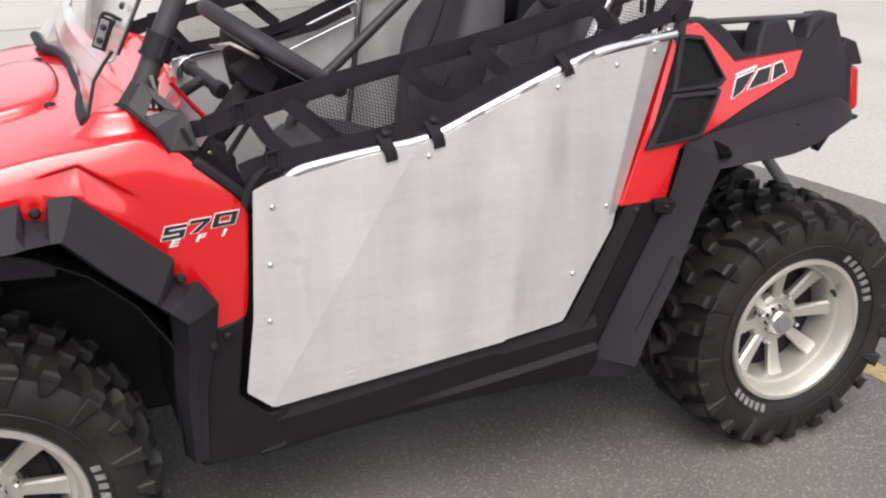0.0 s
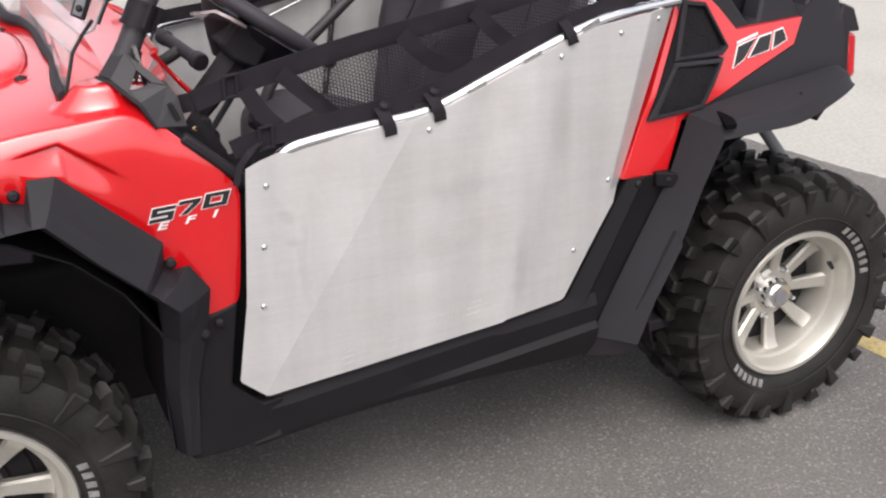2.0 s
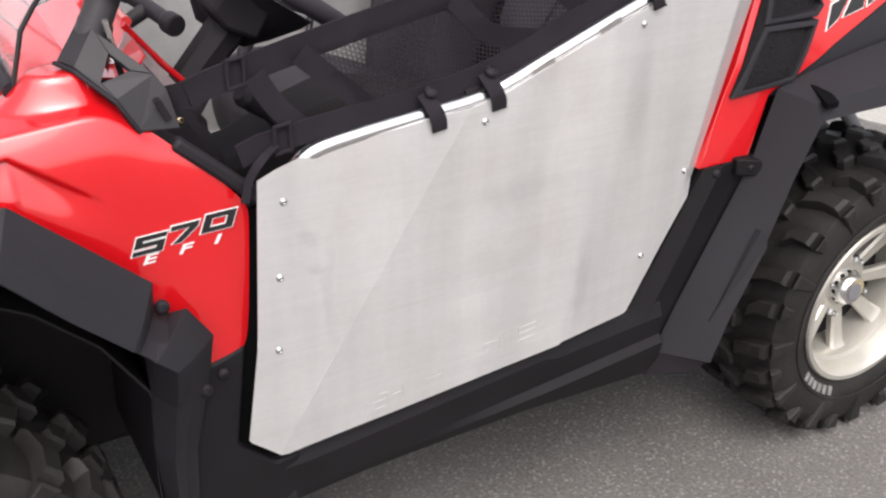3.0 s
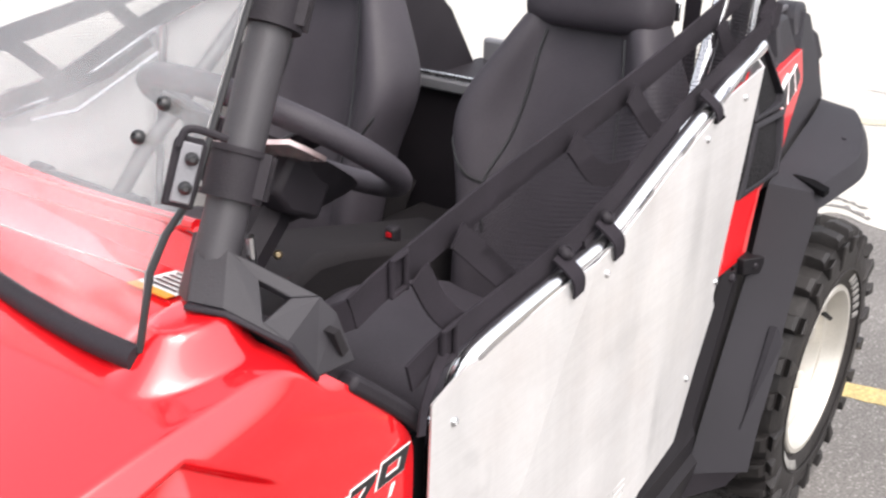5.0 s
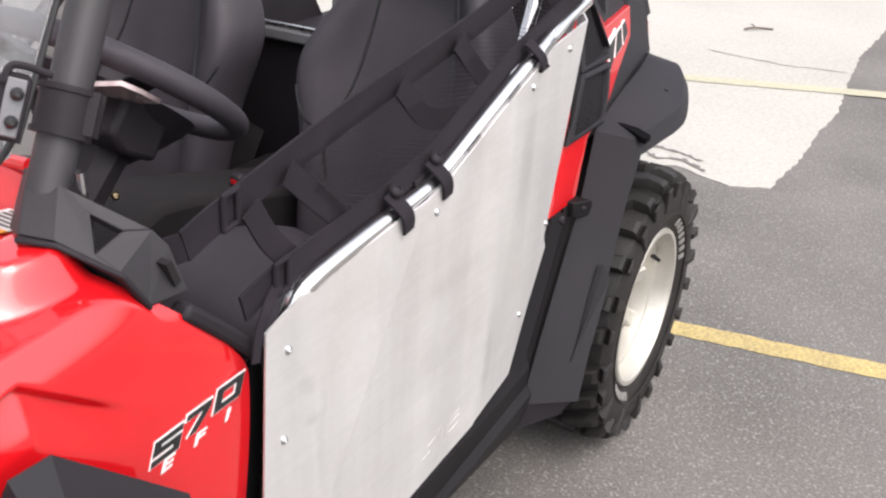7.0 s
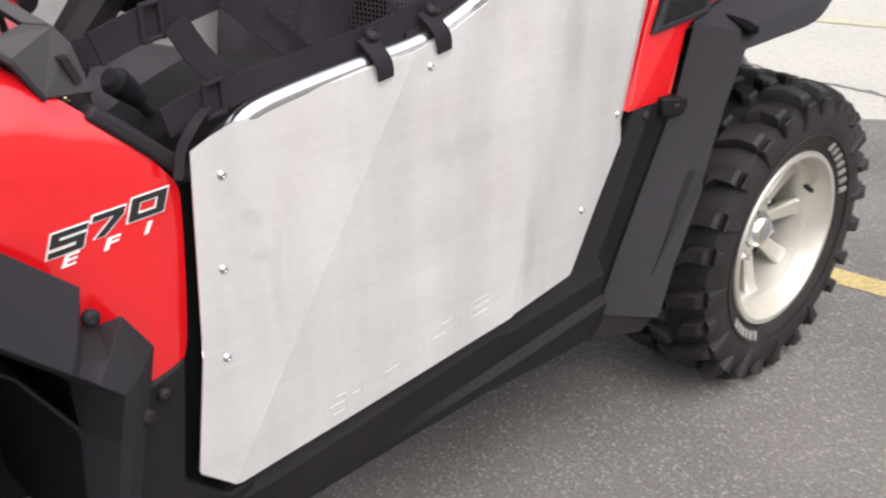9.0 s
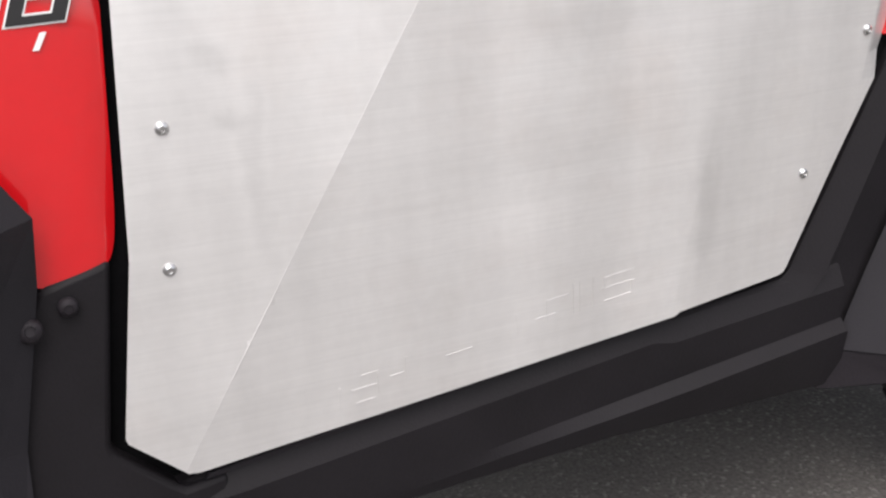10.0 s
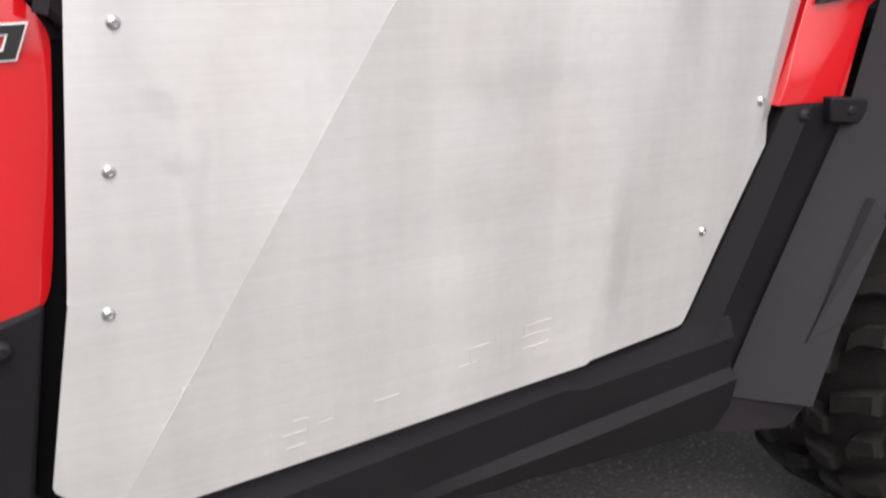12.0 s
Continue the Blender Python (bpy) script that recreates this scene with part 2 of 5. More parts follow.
def glass_sheet():
    m = bpy.data.materials.new("clear_polycarbonate")
    m.use_nodes = True
    n, l = m.node_tree.nodes, m.node_tree.links
    b = n["Principled BSDF"]
    b.inputs["Base Color"].default_value = (0.93, 0.94, 0.94, 1)
    b.inputs["Transmission Weight"].default_value = 1.0
    b.inputs["Roughness"].default_value = 0.02
    b.inputs["IOR"].default_value = 1.5
    co, no, mr = n.new("ShaderNodeTexCoord"), n.new("ShaderNodeTexNoise"), n.new("ShaderNodeMapRange")
    no.inputs["Scale"].default_value, no.inputs["Detail"].default_value = 9.0, 6.0
    l.new(co.outputs["Object"], no.inputs["Vector"])
    mr.inputs["To Min"].default_value, mr.inputs["To Max"].default_value = 0.0, 0.06
    l.new(no.outputs["Fac"], mr.inputs["Value"])
    l.new(mr.outputs[0], b.inputs["Roughness"])
    # dust film that scatters daylight
    dust, back, haze, mixs = n.new("ShaderNodeBsdfDiffuse"), n.new("ShaderNodeBsdfTranslucent"), n.new("ShaderNodeMixShader"), n.new("ShaderNodeMixShader")
    for d in (dust, back):
        d.inputs["Color"].default_value = (0.82, 0.83, 0.82, 1)
    l.new(dust.outputs[0], haze.inputs[1])
    l.new(back.outputs[0], haze.inputs[2])
    hz = n.new("ShaderNodeMapRange")
    hz.inputs["To Min"].default_value, hz.inputs["To Max"].default_value = 0.02, 0.20
    l.new(no.outputs["Fac"], hz.inputs["Value"])
    l.new(hz.outputs[0], mixs.inputs[0])
    l.new(b.outputs[0], mixs.inputs[1])
    l.new(haze.outputs[0], mixs.inputs[2])
    l.new(mixs.outputs[0], n["Material Output"].inputs["Surface"])
    return m


M_GLASS = glass_sheet()


# ---------------------------------------------------------------- shaping helpers
def part(name, bm, mat, parent=None, label="", smooth=True, solid=0.0, bevel=0.0, subsurf=0, angle=35, seg=2):
    """Links a bmesh as one mesh object under its thing or part."""
    bmesh.ops.recalc_face_normals(bm, faces=bm.faces[:])
    me = bpy.data.meshes.new(name)
    bm.edges.index_update()
    rim = [e.index for e in bm.edges if e.is_boundary] if solid else []
    bm.to_mesh(me)
    bm.free()
    me.materials.append(mat)
    ob = new(name, me)
    if smooth:
        me.polygons.foreach_set("use_smooth", [True] * len(me.polygons))
        me.set_sharp_from_angle(angle=radians(angle))
        if rim and not subsurf:
            at = me.attributes.get("sharp_edge") or me.attributes.new("sharp_edge", "BOOLEAN", "EDGE")
            for i in rim:
                at.data[i].value = True
    if solid:
        md = ob.modifiers.new("solid", "SOLIDIFY")
        md.thickness, md.offset = solid, 0.0
    if bevel:
        md = ob.modifiers.new("bevel", "BEVEL")
        md.width, md.segments, md.limit_method, md.angle_limit = bevel, seg, "ANGLE", radians(30)
    if subsurf:
        md = ob.modifiers.new("soft", "SUBSURF")
        md.levels = md.render_levels = subsurf
    if parent is not None:
        ob.parent = parent
    if label:
        ob["label"] = label
    return ob


def softened(bm, levels, crease=()):
    """The subdivision surface of a coarse sheet as a new bmesh; crease: (test of an edge's two ends, sharpness)."""
    cl = bm.edges.layers.float.new("crease_edge")
    for e in bm.edges:
        for test, k in crease:
            if test(e.verts[0].co) and test(e.verts[1].co):
                e[cl] = k
    me = bpy.data.meshes.new("sheet")
    bm.to_mesh(me)
    bm.free()
    ob = new("sheet", me)
    md = ob.modifiers.new("soft", "SUBSURF")
    md.levels = md.render_levels = levels
    fine = bpy.data.meshes.new_from_object(ob.evaluated_get(bpy.context.evaluated_depsgraph_get()))
    bpy.data.objects.remove(ob)
    bpy.data.meshes.remove(me)
    out = bmesh.new()
    out.from_mesh(fine)
    bpy.data.meshes.remove(fine)
    lay = out.edges.layers.float.get("crease_edge")
    if lay:
        out.edges.layers.float.remove(lay)
    return out


def face(bm, pts):
    return bm.faces.new([bm.verts.new(p) for p in pts])


def prism(outline, y0, y1, bm=None):
    """A plate with its outline in x and z, from y0 to y1 (each a number or a function of x and z)."""
    bm = bm or bmesh.new()
    f0 = y0 if callable(y0) else (lambda x, z: y0)
    f1 = y1 if callable(y1) else (lambda x, z: y1)
    a = [bm.verts.new((x, f0(x, z), z)) for x, z in outline]
    b = [bm.verts.new((x, f1(x, z), z)) for x, z in outline]
    bm.faces.new(a)
    bm.faces.new(b[::-1])
    for i in range(len(a)):
        j = (i + 1) % len(a)
        bm.faces.new((a[j], a[i], b[i], b[j]))
    return bm


def plate(outline, front, depth, step=0.03):
    """A plate with its outline in x and z whose face follows front(x, z) smoothly; depth: how far it goes in."""
    bm = bmesh.new()
    bm.faces.new([bm.verts.new((x, 0, z)) for x, z in outline])
    xs, zs = [p[0] for p in outline], [p[1] for p in outline]
    cuts = [((min(xs) + step * k, 0, 0), (1, 0, 0)) for k in range(1, int((max(xs) - min(xs)) / step) + 1)]
    cuts += [((0, 0, min(zs) + step * k), (0, 0, 1)) for k in range(1, int((max(zs) - min(zs)) / step) + 1)]
    for co, no in cuts:
        bmesh.ops.bisect_plane(bm, geom=bm.verts[:] + bm.edges[:] + bm.faces[:], plane_co=co, plane_no=no)
    ext = bmesh.ops.extrude_face_region(bm, geom=bm.faces[:])
    back = {v for v in ext["geom"] if isinstance(v, bmesh.types.BMVert)}
    for v in bm.verts:
        v.co.y = front(v.co.x, v.co.z) + (depth if v in back else 0)
    return bm


def grid(rows, bm=None, close=False):
    """A sheet through rows of points."""
    bm = bm or bmesh.new()
    vs = [[bm.verts.new(p) for p in r] for r in rows]
    for r0, r1 in zip(vs, vs[1:]):
        k = len(r0)
        for i in range(k if close else k - 1):
            j = (i + 1) % k
            bm.faces.new((r0[i], r0[j], r1[j], r1[i]))
    if close:
        bm.faces.new(vs[0][::-1])
        bm.faces.new(vs[-1])
    return bm


def box(lo, hi, bm=None):
    (x0, y0, z0), (x1, y1, z1) = lo, hi
    return prism([(x0, z0), (x1, z0), (x1, z1), (x0, z1)], y0, y1, bm)


def smooth_line(pts, n=6):
    """Catmull-Rom points through pts."""
    p = [Vector(q) for q in pts]
    p = [2 * p[0] - p[1]] + p + [2 * p[-1] - p[-2]]
    out = []
    for i in range(1, len(p) - 2):
        for k in range(n):
            t = k / n
            a, b, c, d = p[i - 1], p[i], p[i + 1], p[i + 2]
            out.append(0.5 * (2 * b + (c - a) * t + (2 * a - 5 * b + 4 * c - d) * t * t + (3 * b - a - 3 * c + d) * t**3))
    return out + [p[-2]]


def tube(pts, r, n=12, bm=None, smooth=0, closed=False):
    """A round bar along pts; r is a number or one for each point."""
    bm = bm or bmesh.new()
    p = smooth_line(pts, smooth) if smooth else [Vector(q) for q in pts]
    rad = r if isinstance(r, (list, tuple)) else [r] * len(p)
    ref, rows = None, []
    for i, q in enumerate(p):
        if closed:
            d = p[(i + 1) % len(p)] - p[i - 1]
        else:
            d = p[min(i + 1, len(p) - 1)] - p[max(i - 1, 0)]
        d.normalize()
        if ref is None:
            ref = d.orthogonal().normalized()
        ref = (ref - d * ref.dot(d)).normalized()
        other = d.cross(ref)
        rows.append([q + (ref * math.cos(a) + other * math.sin(a)) * rad[i] for a in [2 * math.pi * k / n for k in range(n)]])
    vs = [[bm.verts.new(v) for v in row] for row in rows]
    m = len(vs)
    for i in range(m if closed else m - 1):
        for k in range(n):
            j = (k + 1) % n
            bm.faces.new((vs[i][k], vs[i][j], vs[(i + 1) % m][j], vs[(i + 1) % m][k]))
    if not closed:
        bm.faces.new(vs[0][::-1])
        bm.faces.new(vs[-1])
    return bm


def strap(pts, width, thick, across, bm=None, smooth=0):
    """A flat belt along pts; across: the direction of its width."""
    bm = bm or bmesh.new()
    p = smooth_line(pts, smooth) if smooth else [Vector(q) for q in pts]
    w = Vector(across).normalized()
    rows = []
    for i, q in enumerate(p):
        d = (p[min(i + 1, len(p) - 1)] - p[max(i - 1, 0)]).normalized()
        u = (w - d * w.dot(d)).normalized()
        v = d.cross(u)
        a, b = u * width / 2, v * thick / 2
        rows.append([q + a + b, q - a + b, q - a - b, q + a - b])
    return grid(rows, bm, close=True)


def dome(at, r, out, h, n=12, bm=None):
    """A round bolt head at a place, facing out."""
    bm = bm or bmesh.new()
    o = Vector(out).normalized()
    u = o.orthogonal().normalized()
    v = o.cross(u)
    rows = []
    for k, (rr, hh) in enumerate([(1, -0.4), (1, 0.25), (0.8, 0.75), (0.45, 1.0), (0.42, 0.7), (0.05, 0.7)]):
        rows.append([Vector(at) + o * h * hh + (u * math.cos(a) + v * math.sin(a)) * r * rr for a in [2 * math.pi * i / n for i in range(n)]])
    return grid(rows, bm, close=True)


def revolve(profile, n, bm=None, axis_y=True):
    """A ring about the y axis from a closed profile of (y, r)."""
    bm = bm or bmesh.new()
    rows = []
    for i in range(n):
        a = 2 * math.pi * i / n
        rows.append([bm.verts.new((r * math.cos(a), y, r * math.sin(a))) for y, r in profile])
    k = len(profile)
    for i in range(n):
        r0, r1 = rows[i], rows[(i + 1) % n]
        for j in range(k):
            q = (j + 1) % k
            bm.faces.new((r0[j], r0[q], r1[q], r1[j]))
    return bm


def lettering(name, text, size, mat, parent, m, wide=1.0, shear=0.0, offset=0.0, depth=0.0006, space=1.0):
    """Raised flat lettering in the built-in font."""
    cu = bpy.data.curves.new(name, "FONT")
    cu.body, cu.size, cu.shear, cu.offset, cu.extrude, cu.space_character = text, size, shear, offset, depth, space
    ob = new(name, cu)
    me = bpy.data.meshes.new_from_object(ob.evaluated_get(bpy.context.evaluated_depsgraph_get()))
    bpy.data.objects.remove(ob)
    me.transform(m @ Matrix.Diagonal((wide, 1, 1, 1)))
    me.materials.clear()
    me.materials.append(mat)
    ob = new(name, me)
    ob.parent = parent
    return ob


# ---------------------------------------------------------------- ground
def ground_sheet():
    bm = bmesh.new()
    face(bm, [(-300, -300, 0), (300, -300, 0), (300, 300, 0), (-300, 300, 0)])
    return tagged(part("ground", bm, M_ASPHALT, smooth=False), "worn grey asphalt parking lot with pale stone grit", "asphalt", kind="structure")


def slab(name, outline, mat, label, top=0.004):
    rnd = random.Random(4)
    pts = []
    for (x0, y0), (x1, y1) in zip(outline, outline[1:] + outline[:1]):
        n = max(1, min(60, int(math.hypot(x1 - x0, y1 - y0) / 0.035)))
        for k in range(n):
            t = k / n
            j = 0.007 if n > 1 else 0
            pts.append((x0 + (x1 - x0) * t + rnd.uniform(-j, j), y0 + (y1 - y0) * t + rnd.uniform(-j, j)))
    bm = bmesh.new()
    a = [bm.verts.new((x, y, top)) for x, y in pts]
    b = [bm.verts.new((x, y, -0.02)) for x, y in pts]
    bm.faces.new(a)
    for i in range(len(a)):
        j = (i + 1) % len(a)
        bm.faces.new((a[i], a[j], b[j], b[i]))
    return tagged(part(name, bm, mat, smooth=False), label, "concrete", kind="structure")


ground_sheet()
slab("concrete_pavement", [(3.77, -0.42), (3.84, -0.57), (4.30, -0.60), (4.72, -0.585), (5.10, -0.61), (5.53, -0.56), (6.4, -0.5), (9, -0.55), (60, -1.0), (60, 60), (9, 30), (5.0, 6.9), (-60, 6.9), (-60, 5.0), (-3, 4.6), (1, 4.2), (2.9, 2.6), (3.5, 1.2), (3.60, 0.7), (3.72, 0.3), (3.70, 0.0), (3.86, -0.17)], M_CONCRETE, "pale worn concrete slab with a ragged edge against the asphalt")
slab("old_concrete_pavement", [(-60, 6.95), (4.95, 6.95), (9, 30), (9, 60), (-60, 60)], M_CONCRETE2, "grey weathered concrete beyond the parking bays")


def stripe(a, b, w, top, label, mat):
    """A painted bay line with worn, uneven edges."""
    rnd = random.Random(7)
    d = Vector((b[0] - a[0], b[1] - a[1], 0)).normalized()
    s = Vector((-d.y, d.x, 0))
    n = 120
    rows = []
    for i in range(n + 1):
        c = Vector((a[0], a[1], top)).lerp(Vector((b[0], b[1], top)), i / n)
        rows.append([c - s * (w / 2 + rnd.uniform(-0.004, 0.004)), c + s * (w / 2 + rnd.uniform(-0.004, 0.004))])
    return tagged(part("painted_line", grid(rows), mat, smooth=False), label, "road marking", kind="structure")


stripe((2.42, -0.1), (3.1, -3.9), 0.088, 0.0022, "faded yellow parking bay line on asphalt", M_YELLOW)
stripe((4.70, 1.45), (6.9, -3.93), 0.12, 0.0078, "pale worn yellow parking bay line across concrete", M_FADED)


# open cracks along the broken edge of the concrete
def crack(pts, w):
    rnd = random.Random(11)
    line = smooth_line([(x, y, 0.0075) for x, y in pts], 9)
    rows = []
    for k, p in enumerate(line):
        h = w * rnd.uniform(0.25, 1.0) * (0.3 if k in (0, len(line) - 1) else 1)
        o = rnd.uniform(-0.012, 0.012)
        rows.append([(p.x + o - h, p.y, 0.0072), (p.x + o, p.y, 0.0064), (p.x + o + h, p.y, 0.0072)])
    return tagged(part("pavement_crack", grid(rows), M_ASPHALT, smooth=False), "dark ragged crack filled with grit in concrete", "crack", kind="structure")


crack([(4.05, 0.75), (4.00, 0.45), (4.03, 0.12), (4.02, -0.12), (3.97, -0.26)], 0.016)
crack([(3.99, 0.02), (3.90, -0.06), (3.93, -0.18), (3.86, -0.30)], 0.02)
crack([(5.9, 0.3), (5.86, -0.1), (5.93, -0.5)], 0.008)

twig = tube([(6.56, 0.25, 0.016), (6.60, 0.21, 0.024), (6.66, 0.17, 0.018), (6.70, 0.10, 0.014)], 0.007, 7, smooth=4)
tube([(6.62, 0.20, 0.022), (6.66, 0.22, 0.03), (6.68, 0.24, 0.026)], 0.004, 6, twig)
tagged(part("twig", twig, material("dry_bark", (0.10, 0.075, 0.055), 0.85, 0, 0.3, 60, 300, 0.4)), "small dry brown twig lying on pale concrete", "twig")

# ---------------------------------------------------------------- the side-by-side vehicle
# x runs from the front axle to the rear, y across (the driver's side is minus), z up.
vehicle = tagged(new("utility_vehicle"), "red and black off-road buggy with bare aluminium doors on asphalt", "off-road vehicle")
WB, HUB_Y, HUB_Z = 1.965, -0.534, 0.336


def mir(pts, s):
    return [(x, -y * s, z) for x, y, z in pts] if s > 0 else list(pts)


# ---- wheels
def tyre_mesh():
    prof = [(-0.126, 0.197), (-0.134, 0.208), (-0.146, 0.245), (-0.145, 0.282), (-0.134, 0.306), (-0.095, 0.316), (0.0, 0.320),
            (0.095, 0.316), (0.134, 0.306), (0.145, 0.282), (0.146, 0.245), (0.134, 0.208), (0.126, 0.197), (0.11, 0.185), (-0.11, 0.185)]
    bm = revolve(prof, 72)

    def lug(pts_low, pts_top):
        def at(t, y, r):
            return (r * math.cos(t), y, r * math.sin(t))
        k = len(pts_low)
        mid = [sum(p[c] for p in pts_top) / k for c in range(3)]
        edge = [[p[c] + (q[c] - p[c]) * 0.84 for c in range(3)] for p, q in zip(pts_low, pts_top)]
        top = [[mid[c] + (q[c] - mid[c]) * 0.80 for c in range(3)] for q in pts_top]
        loops = [[bm.verts.new(at(*p)) for p in line] for line in (pts_low, edge, top)]
        bm.faces.new(loops[2])
        for lo, hi in zip(loops, loops[1:]):
            for i in range(k):
                j = (i + 1) % k
                bm.faces.new((lo[i], lo[j], hi[j], hi[i]))

    n = 24
    p = 2 * math.pi / n
    rnd = random.Random(5)
    for i in range(n):
        t = p * i
        for side in (-1, 1):
            o = t + (0 if side < 0 else p / 2) + rnd.uniform(-0.09, 0.09) * p
            big = i % 2 == 0
            # shoulder block: runs in from the edge and sweeps forward
            ins = (0.052 if big else 0.082) + rnd.uniform(-0.007, 0.007)
            a = [(o, side * 0.138), (o + 0.46 * p, side * 0.138), (o + 0.52 * p, side * 0.10), (o + 0.72 * p, side * ins), (o + 0.36 * p, side * ins), (o + 0.10 * p, side * 0.10)]
            lug([(tt, y, 0.300) for tt, y in a], [(tt + (0.03 * p if k in (0, 5) else -0.03 * p if k in (1, 2) else 0), y * 0.985, 0.331 if abs(y) > 0.12 else 0.342) for k, (tt, y) in enumerate(a)])
            # side biter below it
            low = (0.250 if big else 0.280) + rnd.uniform(-0.006, 0.006)
            b = [(o + 0.00 * p, 0.306), (o + 0.46 * p, 0.306), (o + 0.40 * p, low), (o + 0.14 * p, low)]
            lug([(tt, side * 0.132, r) for tt, r in b], [(tt + (0.03 * p if k in (0, 3) else -0.03 * p), side * (0.152 if r > 0.29 else 0.150), r + (0.014 if r > 0.29 else 0.004)) for k, (tt, r) in enumerate(b)])
            # centre block with a cut corner
            c = [(o + 0.62 * p, side * 0.006), (o + 1.00 * p, side * 0.010), (o + 1.20 * p, side * 0.042), (o + 1.14 * p, side * 0.056), (o + 0.80 * p, side * 0.056)]
            lug([(tt, y, 0.308) for tt, y in c], [(tt, y, 0.342) for tt, y in c])
    # mounting ribs on the sidewall
    for side in (-1, 1):
        for r, y in ((0.203, 0.132), (0.238, 0.1455)):
            tube([(r * math.cos(a), side * y, r * math.sin(a)) for a in [2 * math.pi * k / 60 for k in range(60)]], 0.0022, 5, bm, closed=True)
    return bm


def rim_mesh():
    prof = [(-0.130, 0.199), (-0.136, 0.196), (-0.136, 0.186), (-0.128, 0.181), (-0.120, 0.1775), (-0.092, 0.170), (-0.088, 0.161), (-0.076, 0.158), (-0.02, 0.153),
            (0.09, 0.153), (0.125, 0.195), (0.118, 0.197), (0.085, 0.160), (-0.02, 0.160), (-0.085, 0.172), (-0.110, 0.184), (-0.122, 0.197)]
    bm = revolve(prof, 72)
    revolve([(-0.046, 0.012), (-0.050, 0.060), (-0.044, 0.070), (-0.026, 0.076), (-0.02, 0.012)], 40, bm)
    for k in range(8):
        a = 2 * math.pi * k / 8 + 0.04
        d, s = Vector((math.cos(a), 0, math.sin(a))), Vector((-math.sin(a), 0, math.cos(a)))
        rows = []
        for r, w, y, dep in ((0.052, 0.0130, -0.048, 0.022), (0.075, 0.0150, -0.052, 0.022), (0.12, 0.0180, -0.060, 0.02), (0.150, 0.0210, -0.067, 0.02), (0.158, 0.0230, -0.074, 0.022), (0.166, 0.0245, -0.080, 0.024)):
            c = d * r
            rows.append([c + s * w * 0.74 + Vector((0, y, 0)), c + s * w + Vector((0, y + 0.006, 0)), c + s * w * 0.9 + Vector((0, y + dep, 0)),
                         c - s * w * 0.9 + Vector((0, y + dep, 0)), c - s * w + Vector((0, y + 0.006, 0)), c - s * w * 0.74 + Vector((0, y, 0))])
        grid(rows, bm, close=True)
    return bm


def build_wheel(at):
    drum = bmesh.new()
    revolve([(-0.028, 0.02), (-0.030, 0.06), (-0.030, 0.085), (-0.022, 0.090), (-0.022, 0.128), (-0.014, 0.132), (-0.012, 0.150), (0.02, 0.151), (0.05, 0.12), (0.09, 0.05), (0.1, 0.02)], 48, drum)
    w = part("wheel", drum, M_DARK, vehicle, "dark brake disc and hub behind an alloy wheel")
    part("tyre", tyre_mesh(), M_RUBBER, w, "black knobbly off-road tyre with pale sidewall lettering", angle=28)
    part("rim", rim_mesh(), M_RIM, w, "eight-spoke machined silver alloy rim", angle=30)
    cap = revolve([(-0.044, 0.001), (-0.044, 0.041), (-0.064, 0.041), (-0.074, 0.037), (-0.081, 0.031), (-0.082, 0.001)], 32)
    c = part("hub_cap", cap, M_CHROME, w, "round chrome hub cap with knurled rim")
    for k in range(12):
        a = 2 * math.pi * k / 12
        bm = dome((0.0405 * math.cos(a), -0.058, 0.0405 * math.sin(a)), 0.0055, (math.cos(a), 0, math.sin(a)), 0.002, 8)
        part("socket", bm, M_DARK, c)
    part("badge", revolve([(-0.0820, 0.001), (-0.0835, 0.001), (-0.0835, 0.019), (-0.0820, 0.020)], 24), M_GREY, c, "plain grey oval cap badge")
    for a in [radians(67.5 + 90 * k) for k in range(4)]:
        x, z = 0.0655 * math.cos(a), 0.0655 * math.sin(a)
        bm = revolve([(-0.045, 0.001), (-0.045, 0.0100), (-0.052, 0.0100), (-0.058, 0.006), (-0.068, 0.006), (-0.071, 0.001)], 6)
        bmesh.ops.translate(bm, verts=bm.verts[:], vec=(x, 0, z))
        part("lug_nut", bm, M_STEEL, w, smooth=False)
    bm = tube([(0.148, -0.085, 0.068), (0.138, -0.108, 0.063)], [0.007, 0.005], 8)
    part("valve_stem", bm, M_INK, w)
    # raised pale sidewall writing of the tyre's maker, as plain bars
    for a0, n, step, h in ((3.80, 6, 0.100, 0.019), (0.25, 7, 0.118, 0.019)):
        for k in range(n):
            a = a0 + k * step
            d, s = Vector((math.cos(a), 0, math.sin(a))), Vector((-math.sin(a), 0, math.cos(a)))
            c = d * 0.222
            wd = 0.0062
            q = [c - s * wd - d * h / 2, c + s * wd - d * h / 2, c + s * wd * 0.9 + d * h / 2, c - s * wd * 0.9 + d * h / 2]
            yy = [-0.1362, -0.1362, -0.1425, -0.1425]
            bars = bmesh.new()
            lo = [bars.verts.new(v + Vector((0, y + 0.003, 0))) for v, y in zip(q, yy)]
            hi = [bars.verts.new(v + Vector((0, y - 0.0022, 0))) for v, y in zip(q, yy)]
            bars.faces.new(hi)
            for i in range(4):
                bars.faces.new((lo[i], lo[(i + 1) % 4], hi[(i + 1) % 4], hi[i]))
            part("sidewall_mark", bars, M_LETTER, w, smooth=False)
    w.matrix_basis = at
    return w


